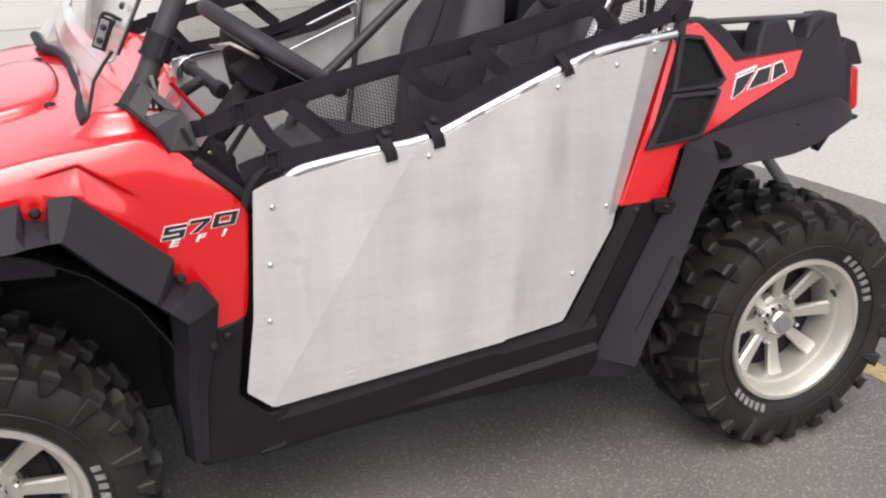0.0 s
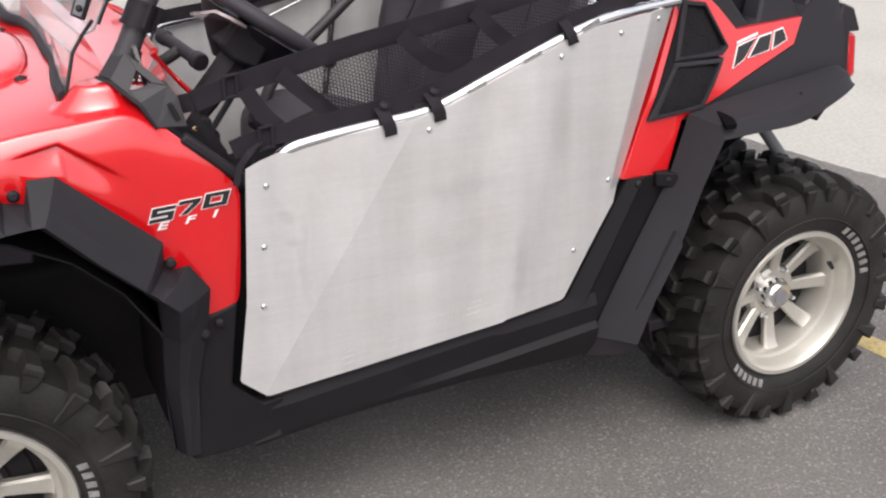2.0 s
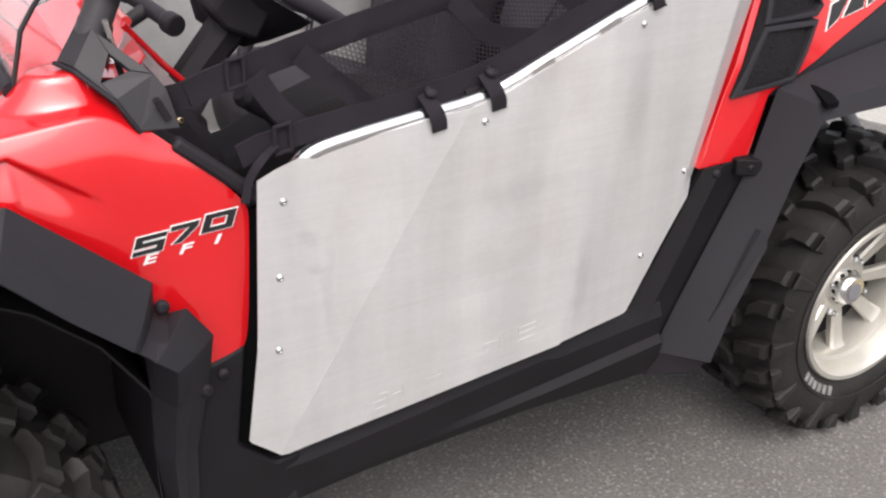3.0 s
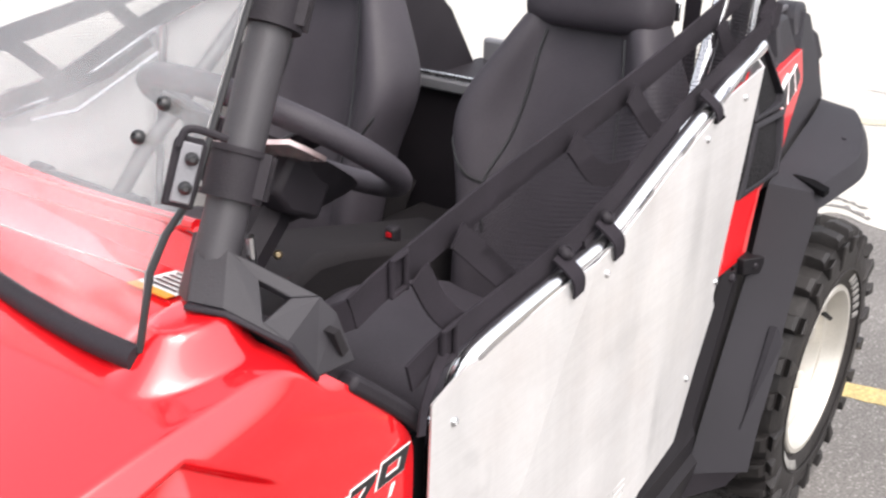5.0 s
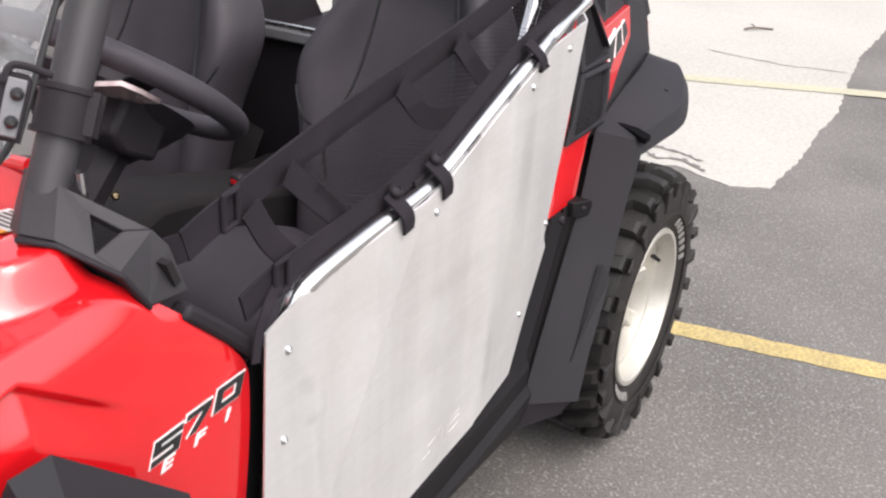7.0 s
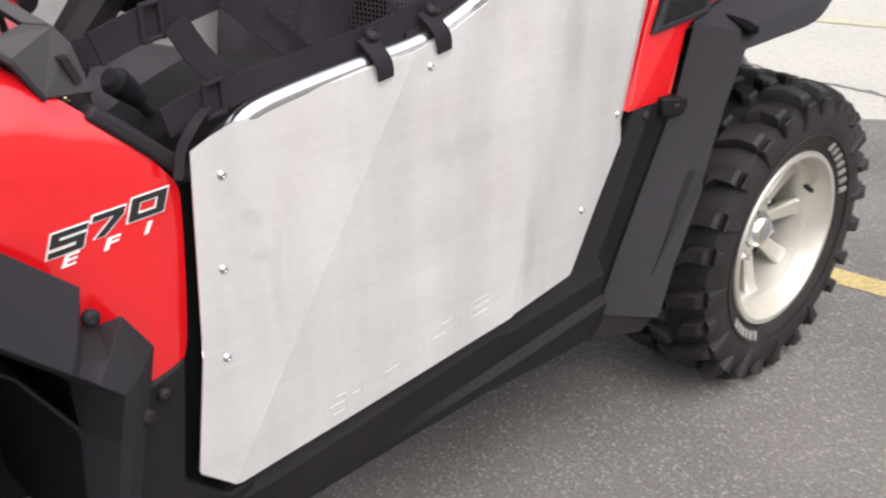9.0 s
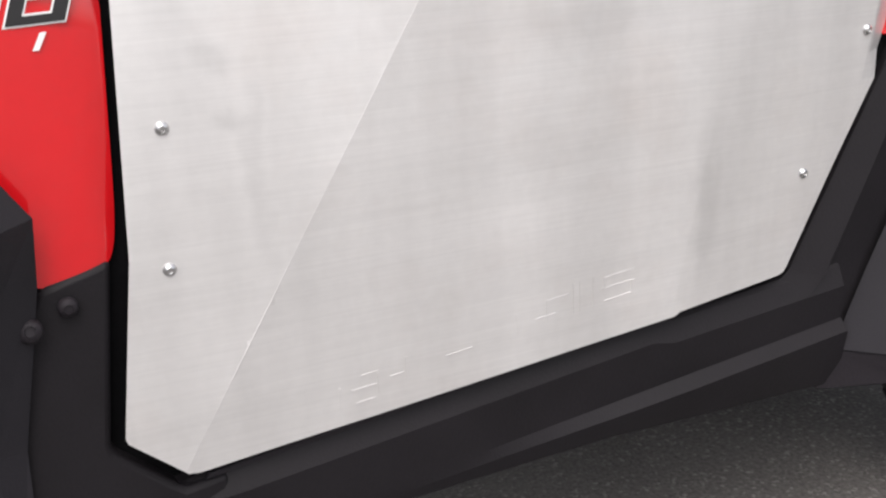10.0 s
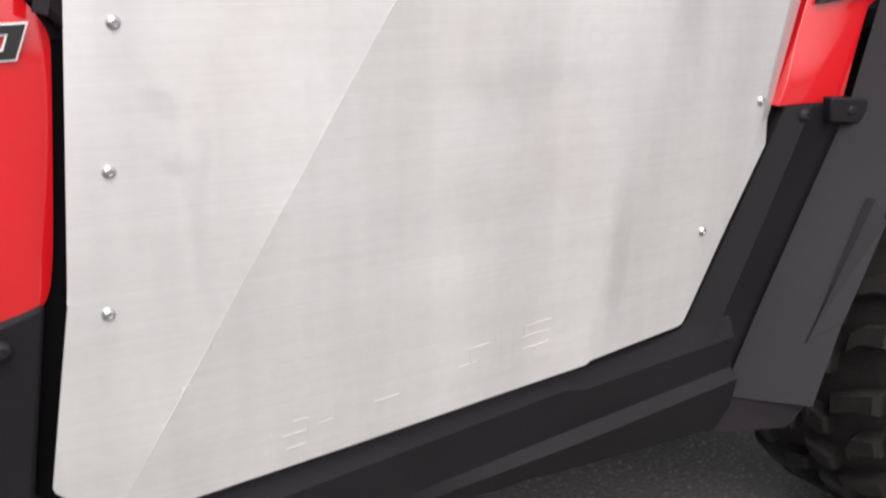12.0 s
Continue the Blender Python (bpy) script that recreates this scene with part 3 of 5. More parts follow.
rear_near = build_wheel(pose(WB, HUB_Y, HUB_Z, 0, 0, 0))
copy_thing(rear_near, pose(0.022, HUB_Y, HUB_Z, 0, -131, 0))
copy_thing(rear_near, pose(WB, -HUB_Y, HUB_Z, 0, 60, 180))
copy_thing(rear_near, pose(0.022, -HUB_Y, HUB_Z, 0, 10, 180))

# ---- red front bodywork: a sheet from the driver's side edge over the bonnet to the other side
SIDE = {  # x: points of the driver's side from the lower edge up over the shoulder crease (y, z)
    -0.55: [(-0.40, 0.55), (-0.40, 0.62), (-0.395, 0.67), (-0.38, 0.71), (-0.365, 0.74), (-0.32, 0.765)],
    -0.35: [(-0.555, 0.70), (-0.56, 0.745), (-0.558, 0.78), (-0.55, 0.805), (-0.535, 0.825), (-0.47, 0.855)],
    -0.10: [(-0.59, 0.862), (-0.592, 0.875), (-0.590, 0.89), (-0.583, 0.905), (-0.565, 0.927), (-0.48, 0.942)],
    0.08: [(-0.598, 0.89), (-0.598, 0.91), (-0.595, 0.93), (-0.588, 0.955), (-0.570, 0.984), (-0.48, 0.990)],
    0.20: [(-0.598, 0.89), (-0.598, 0.92), (-0.595, 0.95), (-0.588, 0.975), (-0.570, 1.003), (-0.49, 1.008)],
    0.26: [(-0.598, 0.865), (-0.598, 0.91), (-0.596, 0.95), (-0.589, 0.98), (-0.570, 1.010), (-0.50, 1.018)],
    0.32: [(-0.598, 0.82), (-0.598, 0.89), (-0.596, 0.945), (-0.590, 0.985), (-0.570, 1.014), (-0.51, 1.024)],
    0.375: [(-0.598, 0.76), (-0.598, 0.86), (-0.597, 0.935), (-0.591, 0.985), (-0.572, 1.019), (-0.52, 1.030)],
    0.42: [(-0.598, 0.70), (-0.598, 0.83), (-0.597, 0.92), (-0.592, 0.98), (-0.574, 1.022), (-0.53, 1.034)],
    0.46: [(-0.598, 0.655), (-0.598, 0.81), (-0.597, 0.885), (-0.595, 0.94), (-0.583, 0.982), (-0.568, 0.998)],
    0.50: [(-0.598, 0.61), (-0.598, 0.78), (-0.597, 0.85), (-0.596, 0.905), (-0.592, 0.944), (-0.585, 0.964)],
    0.555: [(-0.597, 0.622), (-0.598, 0.75), (-0.598, 0.81), (-0.597, 0.85), (-0.594, 0.884), (-0.590, 0.906)],
    0.598: [(-0.588, 0.632), (-0.592, 0.73), (-0.592, 0.78), (-0.591, 0.815), (-0.589, 0.84), (-0.586, 0.860)],
}
TOP = {  # x: the bonnet's top from the shoulder to the centre line (y, z)
    -0.55: [(-0.25, 0.775), (-0.12, 0.785), (0, 0.79)],
    -0.35: [(-0.36, 0.862), (-0.20, 0.868), (0, 0.87)],
    -0.10: [(-0.38, 0.945), (-0.22, 0.947), (0, 0.948)],
    0.08: [(-0.38, 0.992), (-0.22, 0.992), (0, 0.993)],
    0.20: [(-0.40, 1.010), (-0.22, 1.012), (0, 1.013)],
    0.26: [(-0.42, 1.021), (-0.24, 1.022), (0, 1.022)],
    0.32: [(-0.43, 1.030), (-0.25, 1.032), (0, 1.032)],
    0.375: [(-0.44, 1.036), (-0.26, 1.042), (0, 1.042)],
    0.42: [(-0.45, 1.038), (-0.27, 1.046), (0, 1.046)],
}


def smooth_step(t):
    t = min(1.0, max(0.0, t))
    return t * t * (3 - 2 * t)


def bonnet_relief(x, y, z):
    """The flared mound under each windscreen post and the pressed swoosh on each side."""
    a = -abs(y)
    rho = math.hypot((x - 0.392) / (0.052 if x < 0.392 else 0.024), (a + 0.500) / (0.024 if a < -0.500 else 0.036))
    w = 1.0 if rho < 1 else max(0.0, 1 - (rho - 1) / 0.95) ** 1.45
    if z > 0.95:
        z = z + (1.064 - z) * w
    dy = 0.0
    if 0.19 < x < 0.41 and a < -0.56:
        line = 0.976 + (x - 0.194) * 0.165 if x < 0.291 else 0.992 - (x - 0.291) * 0.709
        amp = smooth_step((x - 0.194) / 0.09) * smooth_step((0.41 - x) / 0.09)
        d = (line - z) * (0.98 if x < 0.291 else 0.82)
        dy = 0.013 * amp * smooth_step(d / 0.008) * (1 - smooth_step((d - 0.010) / 0.05))
    return x, y + math.copysign(dy, -y) if dy else y, z


rows = []
for x in sorted(TOP):
    half = [(x, y, z) for y, z in SIDE[x] + TOP[x]]
    rows.append(half + [(x, -y, z) for _, y, z in half[-2::-1]])
body = grid(rows)
for s in (-1, 1):
    grid([[(x if x < 0.59 else 0.573 + 0.085 * (z - 0.632), y * -s, z) for y, z in SIDE[x]] for x in (0.42, 0.46, 0.50, 0.555, 0.598)], body)
bmesh.ops.remove_doubles(body, verts=body.verts[:], dist=0.0005)
ridge = {(x, round(SIDE[x][4][0], 4)) for x in SIDE if 0.05 < x < 0.47}
body = softened(body, 4, [(lambda c: (round(c.x, 4), round(-abs(c.y), 4)) in ridge, 0.8)])
for v in body.verts:
    v.co = bonnet_relief(*v.co)
part("bonnet", body, M_RED, vehicle, "glossy red plastic front bodywork", solid=0.004, angle=180)

# raised service cover on the bonnet with a rounded rear edge and a fastener at each corner
def bonnet_z(x):
    st = [(k, TOP[k][2][1]) for k in sorted(TOP)]
    for (x0, z0), (x1, z1) in zip(st, st[1:]):
        if x0 <= x <= x1:
            return z0 + (z1 - z0) * (x - x0) / (x1 - x0)
    return st[0][1] if x < st[0][0] else st[-1][1]


half = [(-0.36, 0.0), (-0.36, -0.14), (-0.30, -0.17), (-0.15, -0.205), (0.0, -0.23), (0.12, -0.243), (0.20, -0.245), (0.245, -0.235), (0.272, -0.205), (0.290, -0.15), (0.298, -0.07), (0.300, 0.0)]
rim = half + [(x, -y) for x, y in half[-2:0:-1]]
loops = []
for k, up in ((1.03, -0.012), (1.0, 0.002), (0.99, 0.010), (0.965, 0.015), (0.90, 0.017), (0.6, 0.019), (0.2, 0.020)):
    loops.append([(x0 * k, y0 * k, bonnet_z(x0 * k) + up) for x0, y0 in [(x, y) for x, y in rim]])
part("bonnet_cover", grid(loops, close=True), M_RED, vehicle, "raised red service cover on the bonnet", angle=50)
for s in (-1, 1):
    part("fastener", dome((0.268, 0.245 * s, 1.024), 0.013, (0, 0, 1), 0.008), M_BLACK, vehicle)
    lip = [(0.262 + 0.028 * math.sin(a), (0.245 - 0.028 * math.cos(a)) * s, 1.0245) for a in [math.pi * k / 12 for k in range(13)]]
    part("fastener_lip", tube(lip, 0.004, 6), M_RED, vehicle)


# ---- front wheel arch flares
def front_flare(s):
    # along the arch: upper edge (x, z), lower lip (x, z), and how far each stands out
    st = [((-0.38, 0.70), (-0.36, 0.63), 0.638, 0.690), ((-0.20, 0.89), (-0.17, 0.82), 0.638, 0.698), ((0.02, 0.930), (0.010, 0.874), 0.638, 0.700),
          ((0.178, 0.948), (0.160, 0.882), 0.638, 0.700), ((0.183, 0.912), (0.178, 0.884), 0.622, 0.695), ((0.220, 0.905), (0.212, 0.887), 0.622, 0.695),
          ((0.229, 0.951), (0.222, 0.889), 0.638, 0.700), ((0.272, 0.950), (0.240, 0.889), 0.638, 0.701), ((0.350, 0.877), (0.315, 0.808), 0.638, 0.701),
          ((0.432, 0.800), (0.384, 0.741), 0.638, 0.700), ((0.433, 0.742), (0.392, 0.732), 0.615, 0.694), ((0.452, 0.731), (0.405, 0.720), 0.615, 0.694),
          ((0.475, 0.744), (0.412, 0.713), 0.635, 0.698), ((0.509, 0.688), (0.439, 0.685), 0.630, 0.694), ((0.503, 0.628), (0.440, 0.600), 0.618, 0.658),
          ((0.470, 0.480), (0.430, 0.490), 0.612, 0.640), ((0.460, 0.318), (0.432, 0.328), 0.607, 0.619)]
    rows = []
    for a, c, ya, yc in st:
        rows.append([(a[0], ya * s, a[1]), (a[0] * 0.35 + c[0] * 0.65, (ya * 0.3 + yc * 0.7) * s, a[1] * 0.32 + c[1] * 0.68), (c[0], yc * s, c[1]), (c[0] - 0.018, (yc - 0.05) * s, c[1] - 0.004), (c[0] - 0.02, 0.595 * s, c[1] - 0.002)])
    bm = grid(rows)
    f = part("front_flare", bm, M_FLARE, vehicle, "matt dark grey moulded front mudguard flare", smooth=False, solid=0.005, bevel=0.003)
    for x, z, y in ((0.204, 0.925, 0.632), (0.444, 0.752, 0.628), (0.492, 0.590, 0.622)):
        part("fastener", dome((x, y * s, z), 0.011, (0, s, 0.25), 0.007), M_BLACK, f)
    return f


def wheel_well(x0, s, r, zc, name, sweep=220):
    rows = []
    for k in range(15):
        a = math.radians(-20 + sweep * k / 14)
        p = (x0 - r * math.cos(a), zc + r * math.sin(a))
        rows.append([(p[0], 0.60 * s, p[1]), (p[0], 0.30 * s, p[1]), (p[0], 0.24 * s, p[1] - 0.02)])
    return part(name, grid(rows), M_DARK, vehicle, "black inner mudguard liner", solid=0.004)


for s in (-1, 1):
    front_flare(s)
    wheel_well(0.02, s, 0.43, 0.43, "front_liner", 206)

# ---- suspension seen in the arches
for x0 in (0.0, WB):
    for s in (-1, 1):
        for z, dx in ((0.36, 0.13), (0.26, -0.13)):
            part("suspension_arm", tube([(x0 + dx, 0.18 * s, z + 0.06), (x0 + 0.02, 0.42 * s, z)], 0.014, 10), M_TUBE, vehicle)
        if x0 > 1:
            sh = part("shock_absorber", tube([(1.965, 0.42 * s, 0.785), (2.05, 0.455 * s, 0.665), (2.12, 0.48 * s, 0.56)], 0.0155, 14), M_GREY, vehicle, "grey rear damper above the tyre")
            part("damper_collar", tube([(1.952, 0.42 * s, 0.80), (1.972, 0.423 * s, 0.775)], 0.022, 14), M_BLACK, sh)
            part("damper_mount", prism([(1.90, 0.79), (1.95, 0.80), (1.96, 0.75), (1.91, 0.715), (1.87, 0.74)], 0.42 * s, 0.36 * s), M_BLACK, vehicle, "black damper mount", bevel=0.006)
            part("brake_hose", tube([(1.85, 0.44 * s, 0.76), (1.87, 0.47 * s, 0.70), (1.84, 0.46 * s, 0.66), (1.80, 0.42 * s, 0.62)], 0.006, 8, smooth=5), M_BLACK, vehicle)
            part("arch_gusset", prism([(2.02, 0.862), (2.13, 0.868), (2.06, 0.775)], 0.56 * s, 0.53 * s), M_BLACK, vehicle, "black triangular gusset under the mudguard", bevel=0.004)
            continue
        sh = part("shock_absorber", tube([(x0 + 0.04, 0.40 * s, 0.36), (x0 + 0.09, 0.30 * s, 0.80)], 0.026, 12), M_GREY, vehicle, "grey damper rod with black coil spring")
        coil = [(x0 + 0.04 + 0.05 * t + 0.034 * math.cos(t * 44), (0.40 - 0.10 * t) * s + 0.034 * math.sin(t * 44), 0.42 + 0.34 * t) for t in [k / 90 for k in range(91)]]
        part("coil_spring", tube(coil, 0.006, 6), M_TUBE, sh)
        part("drive_shaft", tube([(x0, 0.1 * s, 0.34), (x0, 0.45 * s, 0.33)], 0.02, 10), M_DULL, vehicle)
part("arch_box", prism([(0.10, 0.72), (0.225, 0.71), (0.235, 0.80), (0.19, 0.84), (0.11, 0.84)], -0.42, -0.30), M_SEAT, vehicle, "dark grey moulded box in the front arch", bevel=0.006)

# ---- lower body: front corner panels, sills, rear posts
def lower_body(s):
    q = -s
    f = part("lower_panel", prism([(0.432, 0.335), (0.447, 0.304), (0.64, 0.304), (0.64, 0.4035), (0.600, 0.3985), (0.591, 0.405), (0.541, 0.452), (0.540, 0.462), (0.566, 0.632), (0.505, 0.618), (0.47, 0.56), (0.43, 0.48)],
             lambda x, z: (-0.606 + (0.006 if x > 0.56 and z > 0.5 else 0)) * q, -0.54 * q), M_SILL, vehicle, "black plastic lower corner panel", bevel=0.006)
    part("fastener", dome((0.525, 0.608 * s, 0.600), 0.009, (0, s, 0), 0.006), M_BLACK, f)
    # sheet added behind the door gap; its near-black colour is the gap's shade
    part("door_recess", prism([(0.530, 0.44), (0.59, 0.38), (1.32, 0.44), (1.49, 0.735), (1.44, 0.735), (1.29, 0.50), (0.64, 0.45), (0.60, 0.48), (0.62, 0.85), (0.585, 0.85), (0.560, 0.62)], -0.586 * q, -0.572 * q), M_RECESS_SHADE, vehicle, "near-black sheet painting the shade in the gap round the door")
    # rocker sill: bevelled top strip, flat face, a ledge that grows towards the rear, undercut foot
    rows = []
    for k in range(31):
        x = 0.572 + (1.398 - 0.572) * k / 30
        zt = 0.402 + 0.0985 * (x - 0.60) if x < 1.150 else 0.4475 + 0.075 * (x - 1.150)
        zc = 0.347 + 0.095 * (x - 0.949)
        zb = 0.305 + 0.034 * (x - 0.60) if x < 1.085 else 0.3165 - 0.035 * (x - 1.085)
        a = 0.013 * smooth_step((x - 0.80) / 0.40)
        e = 0.009 * smooth_step((0.66 - x) / 0.088)
        foot = 0.594 if x < 1.085 else 0.588
        rows.append([(x, y * q, z) for y, z in ((-0.560, zt + 0.006), (-0.596, zt + 0.001), (-0.600 + e, zt - 0.003), (-0.6095 + e, zt - 0.025), (-0.6075 + e, zc + 0.009), (-0.6075 - a, zc - 0.004), (-0.6065 - a, zc - 0.009),
                                                (-foot - 0.012 - a * 0.5, zb + 0.008), (-foot - a * 0.5, zb), (-0.50, zb))])
    part("sill", grid(rows), M_SILL, vehicle, "long black plastic rocker sill under the door", angle=12, solid=0.004)
    part("inner_flange", prism([(0.618, 0.4015), (1.147, 0.4535), (1.149, 0.4590), (0.622, 0.4070)], -0.6035 * q, -0.597 * q), M_BLACK, vehicle, "thin black flange under the door", bevel=0.001)
    # rear post: a lit chamfer beside the door gap, then a recessed flat
    p = part("rear_post", prism([(1.30, 0.37), (1.322, 0.470), (1.470, 0.735), (1.60, 0.735), (1.56, 0.60), (1.43, 0.36)], -0.5985 * q, -0.54 * q), M_SILL, vehicle, "black plastic post behind the door", bevel=0.004)
    bm = bmesh.new()
    rows = [[(1.285, -0.596, 0.4590), (1.288, -0.6100, 0.4340), (1.290, -0.600, 0.424)], [(1.312, -0.596, 0.463), (1.345, -0.6100, 0.440), (1.358, -0.597, 0.433)], [(1.324, -0.596, 0.473), (1.366, -0.6100, 0.462), (1.380, -0.597, 0.457)],
            [(1.396, -0.596, 0.602), (1.434, -0.6100, 0.596), (1.447, -0.597, 0.592)], [(1.470, -0.596, 0.735), (1.502, -0.6085, 0.735), (1.515, -0.597, 0.735)]]
    part("post_ridge", grid([[(x, y * q, z) for x, y, z in r] for r in rows], bm), M_SILL, p, angle=25, solid=0.003)
    part("fastener", dome((1.492, 0.607 * s, 0.722), 0.009, (0, s, 0), 0.006), M_BLACK, p)


for s in (-1, 1):
    lower_body(s)


# ---- rear wheel arch flares
def rear_flare(s):
    q = -s
    # inner edge, middle ridge, outer lip, return
    st = [((1.392, -0.605, 0.357), (1.424, -0.654, 0.361), (1.455, -0.697, 0.364)), ((1.440, -0.606, 0.460), (1.470, -0.652, 0.465), (1.500, -0.693, 0.470)),
          ((1.506, -0.607, 0.590), (1.534, -0.650, 0.595), (1.564, -0.688, 0.600)), ((1.576, -0.608, 0.725), (1.592, -0.650, 0.726), (1.610, -0.688, 0.728)),
          ((1.617, -0.607, 0.866), (1.645, -0.676, 0.856), (1.652, -0.692, 0.828)), ((1.700, -0.596, 0.880), (1.722, -0.690, 0.868), (1.725, -0.704, 0.836)),
          ((1.840, -0.578, 0.892), (1.843, -0.700, 0.878), (1.845, -0.714, 0.846)), ((1.980, -0.560, 0.900), (1.975, -0.664, 0.896), (1.975, -0.680, 0.866)),
          ((2.090, -0.540, 0.906), (2.070, -0.620, 0.903), (2.074, -0.636, 0.878)), ((2.145, -0.520, 0.898), (2.125, -0.574, 0.893), (2.130, -0.585, 0.870))]
    cols = [smooth_line([r[k] for r in st[4:]], 4) for k in range(3)]
    st = st[:4] + [tuple(tuple(c[k]) for c in cols) for k in range(len(cols[0]))]
    rows = [[(x, y * q, z) for x, y, z in r] + [(r[2][0] + (0.01 if r[2][2] < 0.7 else 0), -0.64 * q if r[2][0] < 2 else -0.50 * q, r[2][2] + (0.0 if r[2][2] < 0.7 else 0.004))] for r in st]
    f = part("rear_flare", grid(rows), M_FLARE, vehicle, "matt dark grey moulded rear mudguard flare", angle=22, solid=0.005, bevel=0.004)
    # closed foot and raised spear on the leg
    part("foot", prism([(1.361, 0.312), (1.392, 0.357), (1.455, 0.363), (1.462, 0.330), (1.449, 0.321), (1.375, 0.305)], lambda x, z: (-0.690 if z > 0.35 and x > 1.44 else -0.668 if x > 1.44 else -0.604) * q, -0.56 * q), M_BLACK, f, "black underside foot", bevel=0.003)
    sp = bmesh.new()
    a = [(1.466, -0.668, 0.440), (1.552, -0.684, 0.622), (1.562, -0.696, 0.592), (1.500, -0.697, 0.470)]
    b = [(x, -0.670, z) for x, y, z in a]
    va, vb = [sp.verts.new((x, y * q, z)) for x, y, z in a], [sp.verts.new((x, y * q, z)) for x, y, z in b]
    sp.faces.new(va)
    sp.faces.new(vb[::-1])
    for i in range(4):
        sp.faces.new((va[i], va[(i + 1) % 4], vb[(i + 1) % 4], vb[i]))
    part("spear", sp, M_FLARE, f, smooth=False, bevel=0.003)
    # bolted tab over the post, and two near-black patches painting the shade of shelf slots
    t = part("tab", prism([(1.540, 0.710), (1.576, 0.708), (1.586, 0.722), (1.580, 0.740), (1.538, 0.742)], lambda x, z: (-0.610 if x < 1.56 else -0.632) * q, -0.58 * q), M_SILL, f, bevel=0.002)
    part("fastener", dome((1.564, 0.622 * s, 0.725), 0.007, (-0.4, s, 0), 0.004), M_BLACK, t)
    for (x, y, long), z0, y0, fall in (((1.674, 0.666, 0.070), 0.8755, 0.60, 0.150), ((1.922, 0.632, 0.052), 0.8945, 0.569, 0.075)):
        loops = []
        for sc, up in ((1.0, -0.008), (1.0, 0.0030), (0.86, 0.0034), (0.1, 0.0034)):
            line = []
            for u, v in ((-0.5, -0.5), (0.42, -0.5), (0.5, -0.42), (0.5, 0.5), (-0.42, 0.5), (-0.5, 0.42)):
                yy = y + long * v * sc
                line.append((x + (0.031 * u - 0.030 * v) * sc, yy * s, z0 - fall * (yy - y0) + up))
            loops.append(line)
        part("slot", grid(loops, close=True), M_RECESS_SHADE, f, smooth=False)
    return f


for s in (-1, 1):
    rear_flare(s)
    wheel_well(WB, s, 0.41, 0.42, "rear_liner", 95)


# ---- rear side: red panel, air intake, quarter panel, cargo box rail, tail lamp
def rear_y(x, z=0.9):
    """The rear side slopes in towards the tail and leans in towards the top."""
    tuck = 0.22 * max(0, 1.60 - x) * min(1, max(0, (z - 0.76) / 0.12))
    return -0.597 + tuck + 0.14 * max(0, x - 1.66) + 0.3 * max(0, z - 0.9)


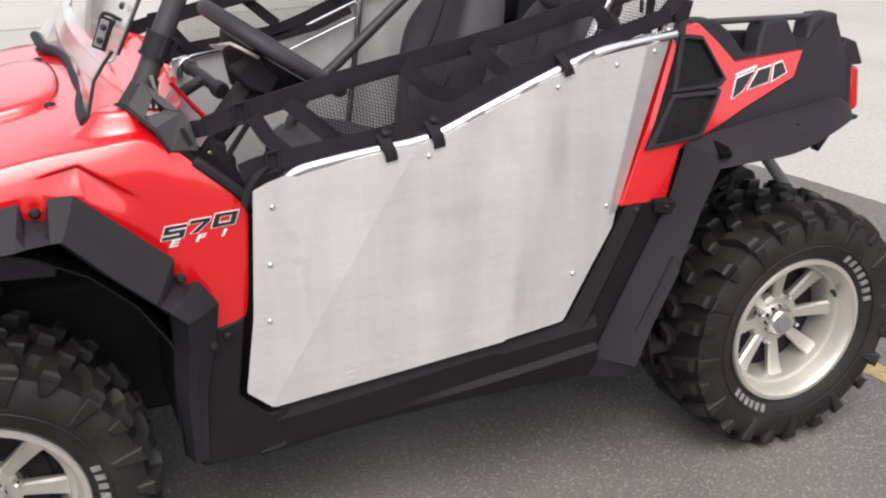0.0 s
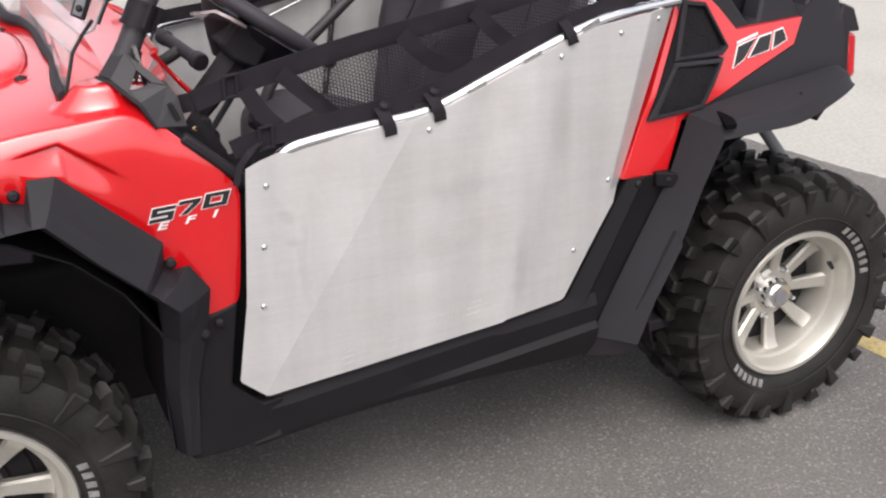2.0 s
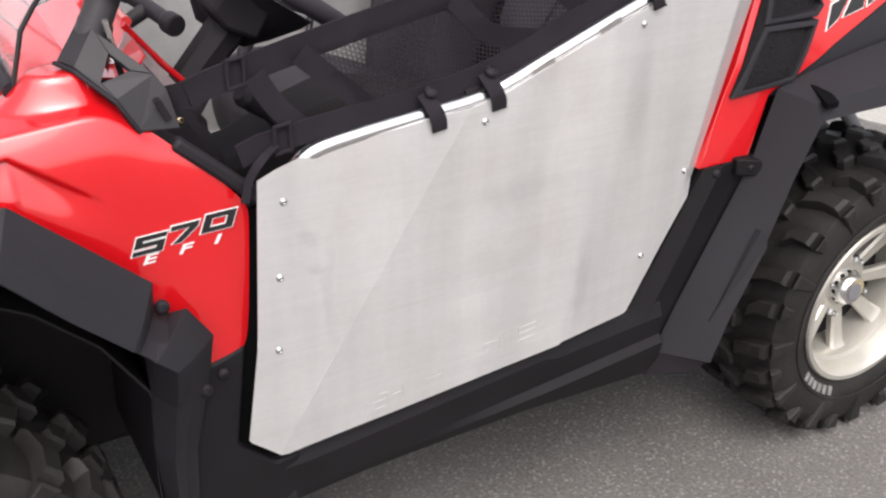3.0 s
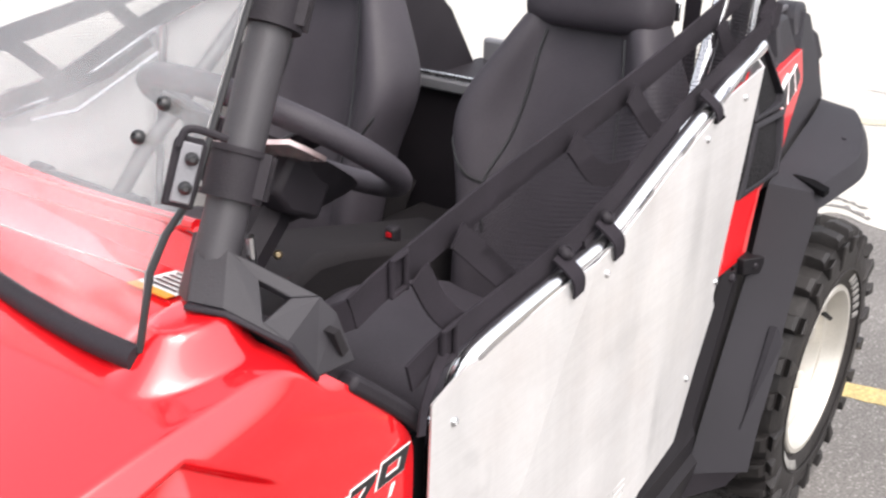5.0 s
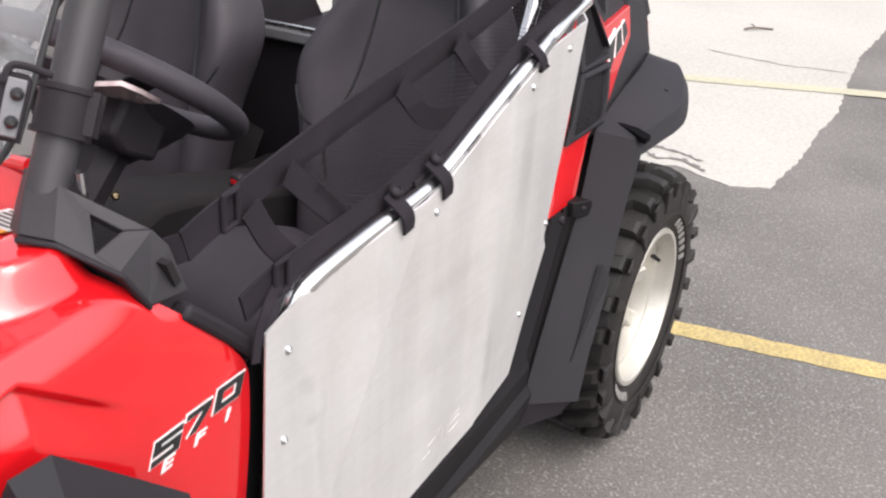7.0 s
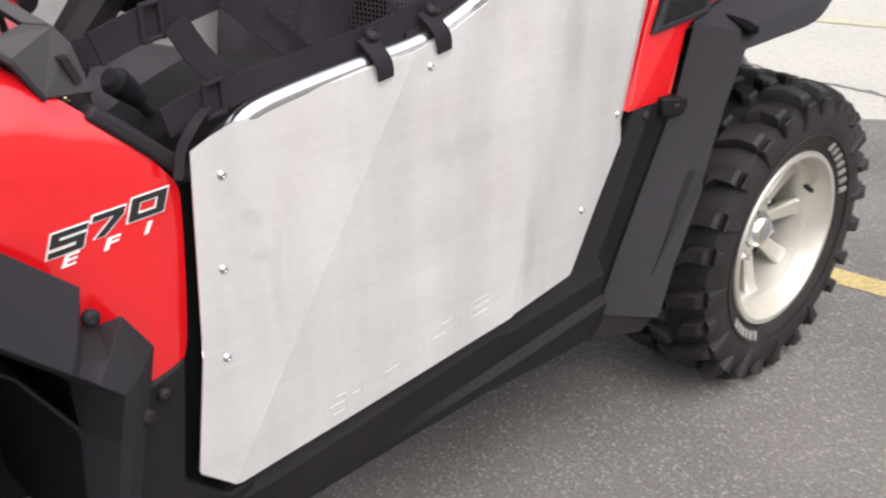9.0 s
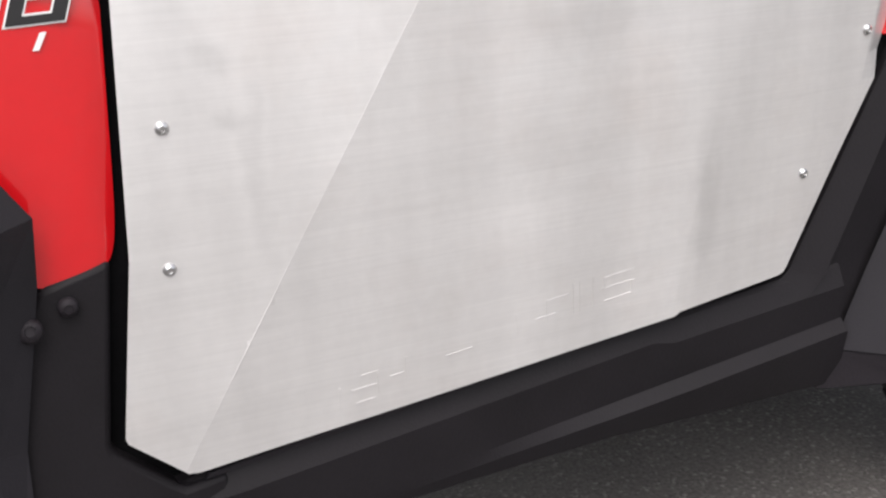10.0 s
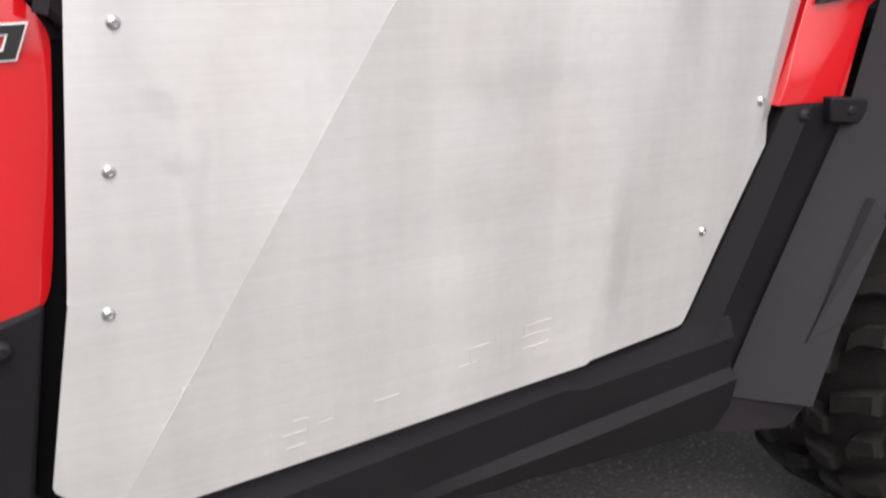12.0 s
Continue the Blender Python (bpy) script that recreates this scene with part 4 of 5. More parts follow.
def rear_side(s):
    q = -s
    red = [(1.455, 0.735), (1.609, 1.101), (1.620, 1.125), (1.686, 1.125), (1.736, 1.081), (1.787, 1.028), (2.015, 1.030), (1.976, 0.972), (1.796, 0.920), (1.618, 0.861), (1.606, 0.853), (1.577, 0.734)]
    r = part("rear_side_panel", plate(red, lambda x, z: rear_y(x, z) * q, 0.03 * q), M_RED, vehicle, "red rear side panel with model lettering", bevel=0.004)
    def proud(x, z):
        return rear_y(x, z) - 0.009 - 0.010 * min(1, max(0, (x - 1.60) / 0.12))
    g = part("air_intake", plate([(1.626, 1.106), (1.682, 1.098), (1.737, 0.999), (1.719, 0.979), (1.654, 0.882), (1.520, 0.862)], lambda x, z: (rear_y(x, z) - 0.004) * q, 0.014 * q), M_FOAM, vehicle, "black framed air intake with foam mesh")
    for outer, inner in (([(1.623, 1.109), (1.684, 1.100), (1.741, 1.000), (1.718, 0.984), (1.589, 0.983)], [(1.640, 1.093), (1.678, 1.088), (1.726, 1.006), (1.711, 0.999), (1.609, 0.995)]),
                         ([(1.590, 0.980), (1.723, 0.978), (1.688, 0.927), (1.654, 0.876), (1.518, 0.858)], [(1.598, 0.965), (1.701, 0.964), (1.675, 0.927), (1.647, 0.889), (1.553, 0.876)])):
        inner = [(x + (u - x) * 0.35, z + (w - z) * 0.35) for (x, z), (u, w) in zip(inner, outer)]
        loops = [[(x, (rear_y(x, z) + 0.006) * q, z) for x, z in outer], [(x, proud(x, z) * q, z) for x, z in outer], [(x, proud(x, z) * q, z) for x, z in inner], [(x, (rear_y(x, z) - 0.002) * q, z) for x, z in inner]]
        bm = grid(loops, close=True)
        bm.faces.ensure_lookup_table()
        bmesh.ops.delete(bm, geom=[f for f in bm.faces if len(f.verts) > 4], context="FACES_ONLY")
        part("intake_frame", bm, M_FLARE, g, "dark grey angular intake frame", smooth=False, bevel=0.002)
    tail = [(2.110, 1.090), (2.153, 1.077), (2.174, 0.988), (2.160, 0.902), (2.114, 0.887)] if s < 0 else [(2.050, 0.990), (2.070, 0.882)]
    part("quarter_panel", plate([(1.595, 0.852), (1.793, 0.915), (1.974, 0.967), (2.017, 1.032)] + tail + [(1.689, 0.845)],
         lambda x, z: (rear_y(x, z) + 0.004) * q, 0.056 * q), M_FLARE, vehicle, "matt dark grey rear quarter panel", bevel=0.008)
    rail = [(1.608, 1.020), (1.613, 1.112), (1.637, 1.134), (1.752, 1.124), (1.786, 1.098), (1.830, 1.044), (1.842, 1.033), (1.870, 1.031), (1.894, 1.085), (1.912, 1.106), (1.985, 1.104), (2.008, 1.052), (2.014, 1.030), (2.036, 1.029), (2.064, 1.089), (2.099, 1.104), (2.164, 1.102), (2.163, 1.011), (2.141, 0.946), (1.647, 0.972)]
    if s > 0:
        rail = [p for p in rail if p[0] < 2.02] + [(2.045, 0.952)]
        rail.append(rail.pop(-2))
    b = part("cargo_rail", prism(rail, lambda x, z: (rear_y(x, z) + 0.012) * q, lambda x, z: (rear_y(x, z) + 0.075) * q), M_FLARE, vehicle, "dark grey notched cargo box rail", bevel=0.008)
    end = 2.135 if s < 0 else 1.97
    part("tie_bar", tube([(1.663, (rear_y(1.663, 1.09) + 0.045) * q, 1.122), (end, (rear_y(end, 1.09) + 0.045) * q, 1.094)], 0.008, 8), M_TUBE, b)
    for x in (1.825, 2.016)[:1 if s > 0 else 2]:
        y = rear_y(x, 1.015) + 0.010
        # no hole is cut: a near-black patch paints its shade on the rail
        part("tie_hole", prism([(x - 0.012, 1.007), (x + 0.012, 1.007), (x + 0.012, 1.023), (x - 0.012, 1.023)], y * q, (y + 0.02) * q), M_RECESS_SHADE, b)
    if s > 0:
        return
    t = part("tail_lamp", prism([(2.191, 0.973), (2.229, 0.962), (2.225, 0.861), (2.195, 0.853)], lambda x, z: (rear_y(x, z) + 0.012) * q, lambda x, z: (rear_y(x, z) + 0.10) * q), M_TAIL, vehicle, "red tail lamp lens", bevel=0.008)
    part("lamp_bezel", prism([(2.179, 1.043), (2.221, 1.027), (2.237, 0.970), (2.196, 0.972), (2.188, 0.852), (2.230, 0.839), (2.218, 0.830), (2.112, 0.835)], lambda x, z: (rear_y(x, z) + 0.006) * q, lambda x, z: (rear_y(x, z) + 0.10) * q), M_BLACK, vehicle, "black tail lamp surround", bevel=0.006)


for s in (-1, 1):
    rear_side(s)

# cargo box between the rails, closed at the front and rear
part("cargo_bed", box((1.66, -0.44, 0.80), (2.20, 0.44, 0.84)), M_BLACK, vehicle, "black cargo bed floor", bevel=0.004)
part("cargo_bulkhead", box((1.655, -0.46, 0.50), (1.68, 0.46, 0.935)), M_BLACK, vehicle, "black bulkhead behind the seats", bevel=0.01)
part("tailgate", box((2.18, -0.42, 0.80), (2.21, 0.42, 0.90)), M_GREY, vehicle, "dark grey tailgate", bevel=0.01)
part("bulkhead_trim", box((1.640, -0.42, 0.936), (1.652, 0.42, 0.946)), M_STEEL, vehicle, "bright trim strip on the bulkhead", bevel=0.003)
part("bulkhead_lip", box((1.636, -0.44, 0.905), (1.654, 0.44, 0.934)), M_GREY, vehicle, "grey moulded lip of the bulkhead", bevel=0.006)
for s in (-1, 1):
    part("bed_side", prism([(1.68, 0.82), (2.16, 0.82), (2.04, 1.00), (1.955, 1.072), (1.82, 1.082), (1.815, 1.062), (1.70, 1.06)], 0.42 * s, 0.435 * s), M_BLACK, vehicle, "black inner side of the cargo bed", bevel=0.006)

# ---- floor and centre of the cab
part("floor_pan", box((0.43, -0.57, 0.30), (1.70, 0.57, 0.33)), M_BLACK, vehicle, "black plastic cab floor", bevel=0.005)
part("underbody", box((-0.45, -0.24, 0.25), (2.15, 0.24, 0.62)), M_DARK, vehicle, "black chassis and drivetrain under the cab", bevel=0.02)
part("fire_wall", prism([(0.42, 0.33), (0.46, 0.33), (0.50, 0.95), (0.45, 1.0)], -0.57, 0.57), M_BLACK, vehicle, "black front footwell wall", bevel=0.005)
part("centre_console", prism([(0.55, 0.40), (1.47, 0.40), (1.47, 0.68), (1.25, 0.735), (1.06, 0.785), (0.98, 0.795), (0.90, 0.770), (0.78, 0.715), (0.62, 0.68), (0.55, 0.72)], -0.085, 0.085), M_DARK, vehicle, "black centre console between the seats", bevel=0.02)
bk = part("belt_buckle", box((1.200, -0.066, 0.720), (1.224, -0.040, 0.772)), M_BLACK, vehicle, "black seat belt buckle with a red button", bevel=0.006)
part("button", box((1.1975, -0.059, 0.754), (1.2005, -0.047, 0.763)), M_TAIL, bk)

# ---- doors: bare aluminium sheet on a tube, creased from the lower front corner
DOOR_TOP = [(0.660, 0.870), (0.667, 0.905), (0.694, 0.927), (0.751, 0.938), (0.867, 0.950), (0.947, 0.957), (1.011, 0.972), (1.141, 1.022), (1.342, 1.094), (1.470, 1.110), (1.588, 1.117)]


def door_y(x, z):
    """The driver's door skin: flat, folded in along the front crease, at the rear foot and down the rear edge."""
    y = -0.6195 + 0.0012 * noise.noise((x * 3.0, 0.3, z * 2.2)) + 0.0005 * noise.noise((x * 9, 2.0, z * 6))
    y += 0.035 * max(0.0, -((x - 0.599) * 0.839 - (z - 0.425) * 0.545))
    y += 0.10 * max(0.0, -((x - 0.583) * 0.987 - (z - 0.634) * 0.161)) if z > 0.634 else 0
    y += 0.075 * max(0.0, (x - 1.14) - (z - 0.467) * 0.25) * min(1.0, max(0.35, 1 - (z - 0.6) * 1.3))
    y += 0.55 * max(0.0, ((x - 1.4225) * 0.983 - (z - 0.76) * 0.183)) if z > 0.70 else 0
    y -= (0.0006 + 0.0026 * max(0.0, noise.noise((x * 14.0, 5.1, z * 14.0)))) * max(0.0, 1 - abs((x - 0.6025) * 0.839 - (z - 0.429) * 0.545) / 0.004)
    return y


def door(s):
    q = -s
    out = [(0.602, 0.901), (0.630, 0.914), (0.664, 0.924)] + [(x, z - 0.003) for x, z in DOOR_TOP[2:-1]] + [(1.584, 1.109), (1.457, 0.741), (1.309, 0.483), (1.304, 0.477), (1.296, 0.4745), (1.150, 0.464), (1.144, 0.4605), (0.608, 0.420), (0.602, 0.4215), (0.554, 0.4645), (0.552, 0.470), (0.580, 0.634)]
    bm = bmesh.new()
    bm.faces.new([bm.verts.new((x, 0, z)) for x, z in out])
    cuts = [((0.55 + 0.03 * k, 0, 0), (1, 0, 0)) for k in range(35)] + [((0, 0, 0.42 + 0.03 * k), (0, 0, 1)) for k in range(24)]
    cuts += [((0.599, 0, 0.425), (0.94, 0, -0.61)), ((0.606, 0, 0.433), (0.94, 0, -0.61)), ((0.580, 0, 0.634), (1.0, 0, -0.163)), ((0.586, 0, 0.634), (1.0, 0, -0.163)), ((1.425, 0, 0.76), (0.983, 0, -0.183)), ((1.420, 0, 0.76), (0.983, 0, -0.183)), ((0.6025, 0, 0.429), (0.94, 0, -0.61)), ((1.14, 0, 0.467), (0.97, 0, -0.2425))]
    for co, no in cuts:
        bmesh.ops.bisect_plane(bm, geom=bm.verts[:] + bm.edges[:] + bm.faces[:], plane_co=co, plane_no=no)
    for w in bm.verts:
        w.co.y = door_y(w.co.x, w.co.z) * q
    d = part("door", bm, M_SHEET, vehicle, "scratched bare aluminium door skin with a diagonal crease", angle=4, solid=0.003)
    part("door_tube", tube([(x, (-0.6045 + max(0, 0.70 - x) * 0.25 + max(0, x - 1.36) * 0.155) * q, z) for x, z in DOOR_TOP], 0.0125, 12, smooth=5), M_CHROME, d, "polished aluminium tube along the door's upper edge")
    for x, z in ((1.075, 0.995), (1.20, 1.043), (1.335, 1.093)):
        dx, dz = 0.02, 0.008 if x > 1 else 0.002
        part("weld_tab", strap([(x - dx, -0.6185 * q, z - dz + 0.003), (x + dx, -0.6185 * q, z + dz + 0.003)], 0.008, 0.003, (0, 0, 1)), M_CHROME, d)
    for x, z in ((0.637, 0.864), (0.623, 0.743), (0.612, 0.620), (0.9695, 0.927), (1.267, 1.0395), (1.412, 1.0725), (1.522, 1.088), (1.4085, 0.7465), (1.326, 0.593)):
        y = door_y(x, z) - 0.001
        part("button_bolt", dome((x, y * q, z), 0.0062, (0, -q, 0), 0.0045), M_STEEL, d)
    # frame inside: upright, rods and stay
    rise = [(1.11, 0.580, 0.56), (1.372, 0.553, 1.10), (1.50, 0.550, 1.36)] if s < 0 else [(1.155, 0.588, 0.56), (1.199, 0.588, 0.843), (1.232, 0.586, 1.058)]
    part("upright_tube", tube([(x, -y * q, z) for x, y, z in rise], 0.0125, 12), M_CHROME, d, "polished upright tube of the door frame")
    part("rear_tube", tube([(1.560, -0.545 * q, 1.06), (1.582, -0.556 * q, 1.14), (1.603, -0.556 * q, 1.42)], 0.0125, 12), M_CHROME, d, "polished rear tube of the door frame")
    part("front_tube", tube([(0.61, -0.592 * q, 0.44), (0.638, -0.588 * q, 0.855)], 0.0115, 10), M_CHROME, d)
    part("lower_tube", tube([(0.62, -0.592 * q, 0.435), (1.29, -0.592 * q, 0.495)], 0.0115, 10), M_CHROME, d)
    part("latch_rod", tube([(0.90, -0.588 * q, 0.93), (1.00, -0.588 * q, 0.925), (1.215, -0.588 * q, 1.005)], 0.004, 8), M_CHROME, d)
    part("edge_pad", strap([(0.95, -0.592 * q, 0.962), (1.09, -0.592 * q, 0.988), (1.20, -0.592 * q, 1.03)], 0.024, 0.008, (0, 0, 1)), M_BLACK, d)
    return d


for s in (-1, 1):
    door(s)
# faint raised strokes low on the driver's door, where stickers were scraped off
for x, z, w, h in ((1.014, 0.492, 0.002, 0.034), (1.022, 0.493, 0.002, 0.034), (1.038, 0.494, 0.002, 0.034), (0.982, 0.492, 0.002, 0.022), (0.946, 0.484, 0.002, 0.022), (0.985, 0.512, 0.022, 0.002), (0.968, 0.494, 0.024, 0.0018),
                   (1.052, 0.497, 0.034, 0.002), (1.050, 0.511, 0.040, 0.002), (1.052, 0.523, 0.038, 0.002), (1.086, 0.500, 0.002, 0.014), (1.052, 0.511, 0.002, 0.014),
                   (0.752, 0.447, 0.002, 0.024), (0.768, 0.450, 0.020, 0.0018), (0.765, 0.464, 0.026, 0.0018), (0.792, 0.456, 0.002, 0.022), (0.776, 0.478, 0.018, 0.0018), (0.805, 0.470, 0.014, 0.0018), (0.822, 0.462, 0.002, 0.026), (0.866, 0.478, 0.030, 0.0016)):
    part("sticker_ghost", prism([(x, z), (x + w, z + w * 0.08), (x + w, z + h + w * 0.08), (x, z + h)], lambda a, b: door_y(a, b) - 0.0020, lambda a, b: door_y(a, b) + 0.001), M_SHEET, vehicle, smooth=False)


# ---- window nets: webbing frame, fabric mesh, buckles and snap loops
UP = [(0.530, 1.026), (0.599, 1.045), (0.84, 1.095), (1.17, 1.150), (1.534, 1.232), (1.60, 1.27)]
LOW = [(0.585, 0.935), (0.649, 0.950), (0.86, 0.972), (1.00, 0.998), (1.20, 1.072), (1.40, 1.125), (1.56, 1.165)]


def along(line, x):
    for (x0, z0), (x1, z1) in zip(line, line[1:]):
        if x0 <= x <= x1:
            return z0 + (z1 - z0) * (x - x0) / (x1 - x0)
    return line[0][1] if x < line[0][0] else line[-1][1]


def window_net(s):
    q = -s
    up = strap([(x, -0.560 * q, z) for x, z in UP], 0.040, 0.004, (0, 0, 1), smooth=4)
    n = tagged(part("window_net", up, M_WEB), "black webbing and mesh window net strapped over the door", "window net", "window nets of the buggy")
    part("lower_strap", strap([(x, -0.590 * q, z) for x, z in LOW], 0.036, 0.004, (0, 0, 1), smooth=4), M_WEB, n)
    front = [[(0.690, 1.063), (0.738, 1.018), (0.790, 0.970)], [(0.622, 1.042), (0.648, 0.996), (0.684, 0.956)], [(0.935, 1.11), (1.00, 1.05), (1.085, 1.032)]]
    if s > 0:
        front = [[(0.632, 1.040), (0.668, 0.988), (0.702, 0.945)], [(0.862, 1.096), (0.915, 1.048), (0.962, 1.006)]]
    for pts in (*front, [(1.09, 1.14), (1.13, 1.10), (1.17, 1.065)],
                [(1.38, 1.19), (1.41, 1.15), (1.44, 1.13)], [(1.565, 1.25), (1.58, 1.20), (1.55, 1.165)]):
        part("cross_strap", strap([(x, (-0.575 - 0.004 * k) * q, z) for k, (x, z) in enumerate(pts)], 0.032, 0.0035, (1, 0, 0.7), smooth=4), M_WEB, n)
    # mesh between the straps
    bm = bmesh.new()
    step = 0.0066
    x = 0.65
    cols = []
    while x < 1.55:
        cols.append(x)
        x += step
    for i, x0 in enumerate(cols[:-1]):
        za, zb = along(LOW, x0) + 0.005, along(UP, x0) - 0.008
        m = int((zb - za) / step)
        for k in range(m):
            zz = za + k * step + (step / 2 if i % 2 else 0)
            if x0 < (0.695 + (1.062 - zz) * 1.08 if s < 0 else 0.668 + (0.995 - zz) * 0.75):
                continue
            t = (zz - za) / max(0.01, zb - za)
            y = (-0.590 + 0.030 * t - 0.012 * math.sin(t * 3.14)) * q
            c = [(x0, zz), (x0 + step, zz), (x0 + step, zz + step), (x0, zz + step)]
            mx, mz, h = x0 + step / 2, zz + step / 2, step * 0.35
            inn = [(mx - h, mz - h), (mx + h, mz - h), (mx + h, mz + h), (mx - h, mz + h)]
            a = [bm.verts.new((p, y, r)) for p, r in c]
            b = [bm.verts.new((p, y, r)) for p, r in inn]
            for j in range(4):
                bm.faces.new((a[j], a[(j + 1) % 4], b[(j + 1) % 4], b[j]))
    part("net_mesh", bm, M_WEB, n, "fine black net fabric", smooth=False)
    for x, y, z in ((0.599, -0.562, 1.045), (0.649, -0.592, 0.950)):
        bk = bmesh.new()
        for dz in (-0.020, 0.020):
            tube([(x - 0.014, (y - 0.004) * q, z + dz), (x + 0.014, (y - 0.004) * q, z + dz + 0.004)], 0.0035, 8, bk)
        for dx in (-0.012, 0.012):
            tube([(x + dx, (y - 0.004) * q, z - 0.020), (x + dx, (y - 0.004) * q, z + 0.022)], 0.0036, 8, bk)
        part("buckle", bk, M_WEB, n, "black ladder-lock buckle")
    part("strap_tail", strap([(0.64, -0.597 * q, 0.945), (0.612, -0.603 * q, 0.928), (0.592, -0.606 * q, 0.904), (0.582, -0.609 * q, 0.872)], 0.012, 0.003, (1, 0, 0.5), smooth=4), M_WEB, n)
    part("rear_tie", prism([(1.578, 1.142), (1.612, 1.150), (1.622, 1.190), (1.592, 1.196), (1.572, 1.165)], -0.588 * q, -0.558 * q), M_WEB, n, bevel=0.004)
    part("front_tie", strap([(0.530, -0.560 * q, 1.026), (0.50, -0.540 * q, 1.018), (0.48, -0.525 * q, 1.012)], 0.034, 0.004, (0, 0, 1)), M_WEB, n)
    # loops with press studs round the door tube
    for x, z in ((0.880, 0.951), (0.985, 0.966), (1.285, 1.076)):
        loop = strap([(x - 0.006, -0.598 * q, z + 0.030), (x - 0.004, -0.607 * q, z + 0.024), (x, -0.624 * q, z + 0.008), (x + 0.005, -0.6265 * q, z - 0.008), (x + 0.007, -0.6245 * q, z - (0.022 if x < 1.2 else 0.010))], 0.025 if x < 1.2 else 0.022, 0.0035, (1, 0, 0.2), smooth=4)
        lp = part("strap_loop", loop, M_WEB, n, "black webbing loop with a press stud")
        if x < 1.2:
            part("press_stud", dome((x + 0.002, -0.606 * q, z + 0.034), 0.0105, (0, -0.6 * q, 0.8), 0.006, 14), M_BLACK, lp)
    return n


for s in (-1, 1):
    window_net(s)


# ---- roll cage: windscreen posts, rear hoop and braces
def cage_post(s):
    q = -s
    base, top = Vector((0.394, -0.480 * q, 1.02)), Vector((0.652, -0.440 * q, 1.52))
    p = part("cage_post", tube([base + (top - base) * 0.13, top], 0.0218, 20), M_TUBE, vehicle, "black tubular windscreen post")
    d = (top - base).normalized()

    def at(z):
        return base + d * ((z - base.z) / d.z)
    # split clamps that carry the windscreen
    for z, h in ((1.171, 0.044), (1.320, 0.040)):
        c = at(z)
        cl = tube([c - d * h / 2, c + d * h / 2], 0.0282, 20)
        k = part("post_clamp", cl, M_BLACK, p, "black plastic split clamp", bevel=0.002)
        for e in (-1, 1):
            part("clamp_rim", tube([c + d * e * (h / 2) - d * 0.003, c + d * e * (h / 2) + d * 0.003], 0.0305, 20), M_BLACK, k)
        n0 = Vector((0.55, -0.83 * q, -0.1)).normalized()
        t0 = d.cross(n0).normalized()
        bmx = bmesh.new()
        for sgn in (-1, 1):
            strap([c + n0 * 0.028 + t0 * 0.012 * sgn - d * h / 2, c + n0 * 0.028 + t0 * 0.012 * sgn + d * h / 2], 0.012, 0.006, n0, bmx)
        part("clamp_lug", bmx, M_BLACK, k)
    part("socket_ring", tube([at(1.098), at(1.116)], 0.0228, 20), M_TUBE, p)
    return p


for s in (-1, 1):
    cage_post(s)
    q = -s
    part("cage_hoop", tube([(1.60, -0.50 * q, 0.50), (1.625, -0.52 * q, 1.10), (1.65, -0.50 * q, 1.50)], 0.0235, 16, smooth=5), M_TUBE, vehicle, "black rear hoop of the roll cage")
    part("roof_bar", tube([(0.652, -0.440 * q, 1.52), (0.80, -0.46 * q, 1.66), (1.2, -0.46 * q, 1.70), (1.65, -0.48 * q, 1.66), (1.65, -0.50 * q, 1.50)], 0.0235, 14, smooth=5), M_TUBE, vehicle, "black roof rail of the roll cage")
    part("seat_belt", strap([(1.635, -0.43 * q, 1.50), (1.62, -0.425 * q, 1.20), (1.585, -0.44 * q, 0.95), (1.44, -0.52 * q, 0.62)], 0.030, 0.004, (0, 1, 0.1), smooth=4), M_WEB, vehicle, "black seat belt webbing")
    part("belt_plate", box((1.61, min(-0.388 * q, -0.404 * q), 1.135), (1.615, max(-0.388 * q, -0.404 * q), 1.17)), M_CHROME, vehicle, "bright seat belt plate", bevel=0.003)
part("cage_brace", tube([(1.69, 0.50, 1.158), (1.69, -0.52, 1.206)], 0.021, 14), M_TUBE, vehicle, "black cross brace behind the seats")
part("cage_crossbar", tube([(0.80, -0.46, 1.66), (0.80, 0.46, 1.66)], 0.021, 14), M_TUBE, vehicle, "black front roof crossbar")
part("cage_crossbar", tube([(1.65, -0.48, 1.62), (1.65, 0.48, 1.62)], 0.021, 14), M_TUBE, vehicle, "black rear roof crossbar")


# ---- mouldings at the foot of each post
def shell(faces, q, thick):
    """Flat facets through shared corners, each drawn with its thickness towards the inside of the car."""
    bm = bmesh.new()
    inner = Vector((0.012, 0.8, -0.6)).normalized() * thick
    corners = list(dict.fromkeys(c for f in faces for c in f))
    a = {c: bm.verts.new((c[0], c[1] * q, c[2])) for c in corners}
    b = {c: bm.verts.new((c[0] + inner.x, (c[1] + inner.y) * q, c[2] + inner.z)) for c in corners}
    sides = {}
    for f in faces:
        bm.faces.new([a[c] for c in f])
        bm.faces.new([b[c] for c in reversed(f)])
        for c, d in zip(f, f[1:] + f[:1]):
            sides.setdefault(frozenset((c, d)), []).append((c, d))
    for run in sides.values():
        if len(run) == 1:
            c, d = run[0]
            bm.faces.new((a[d], a[c], b[c], b[d]))
    return bm


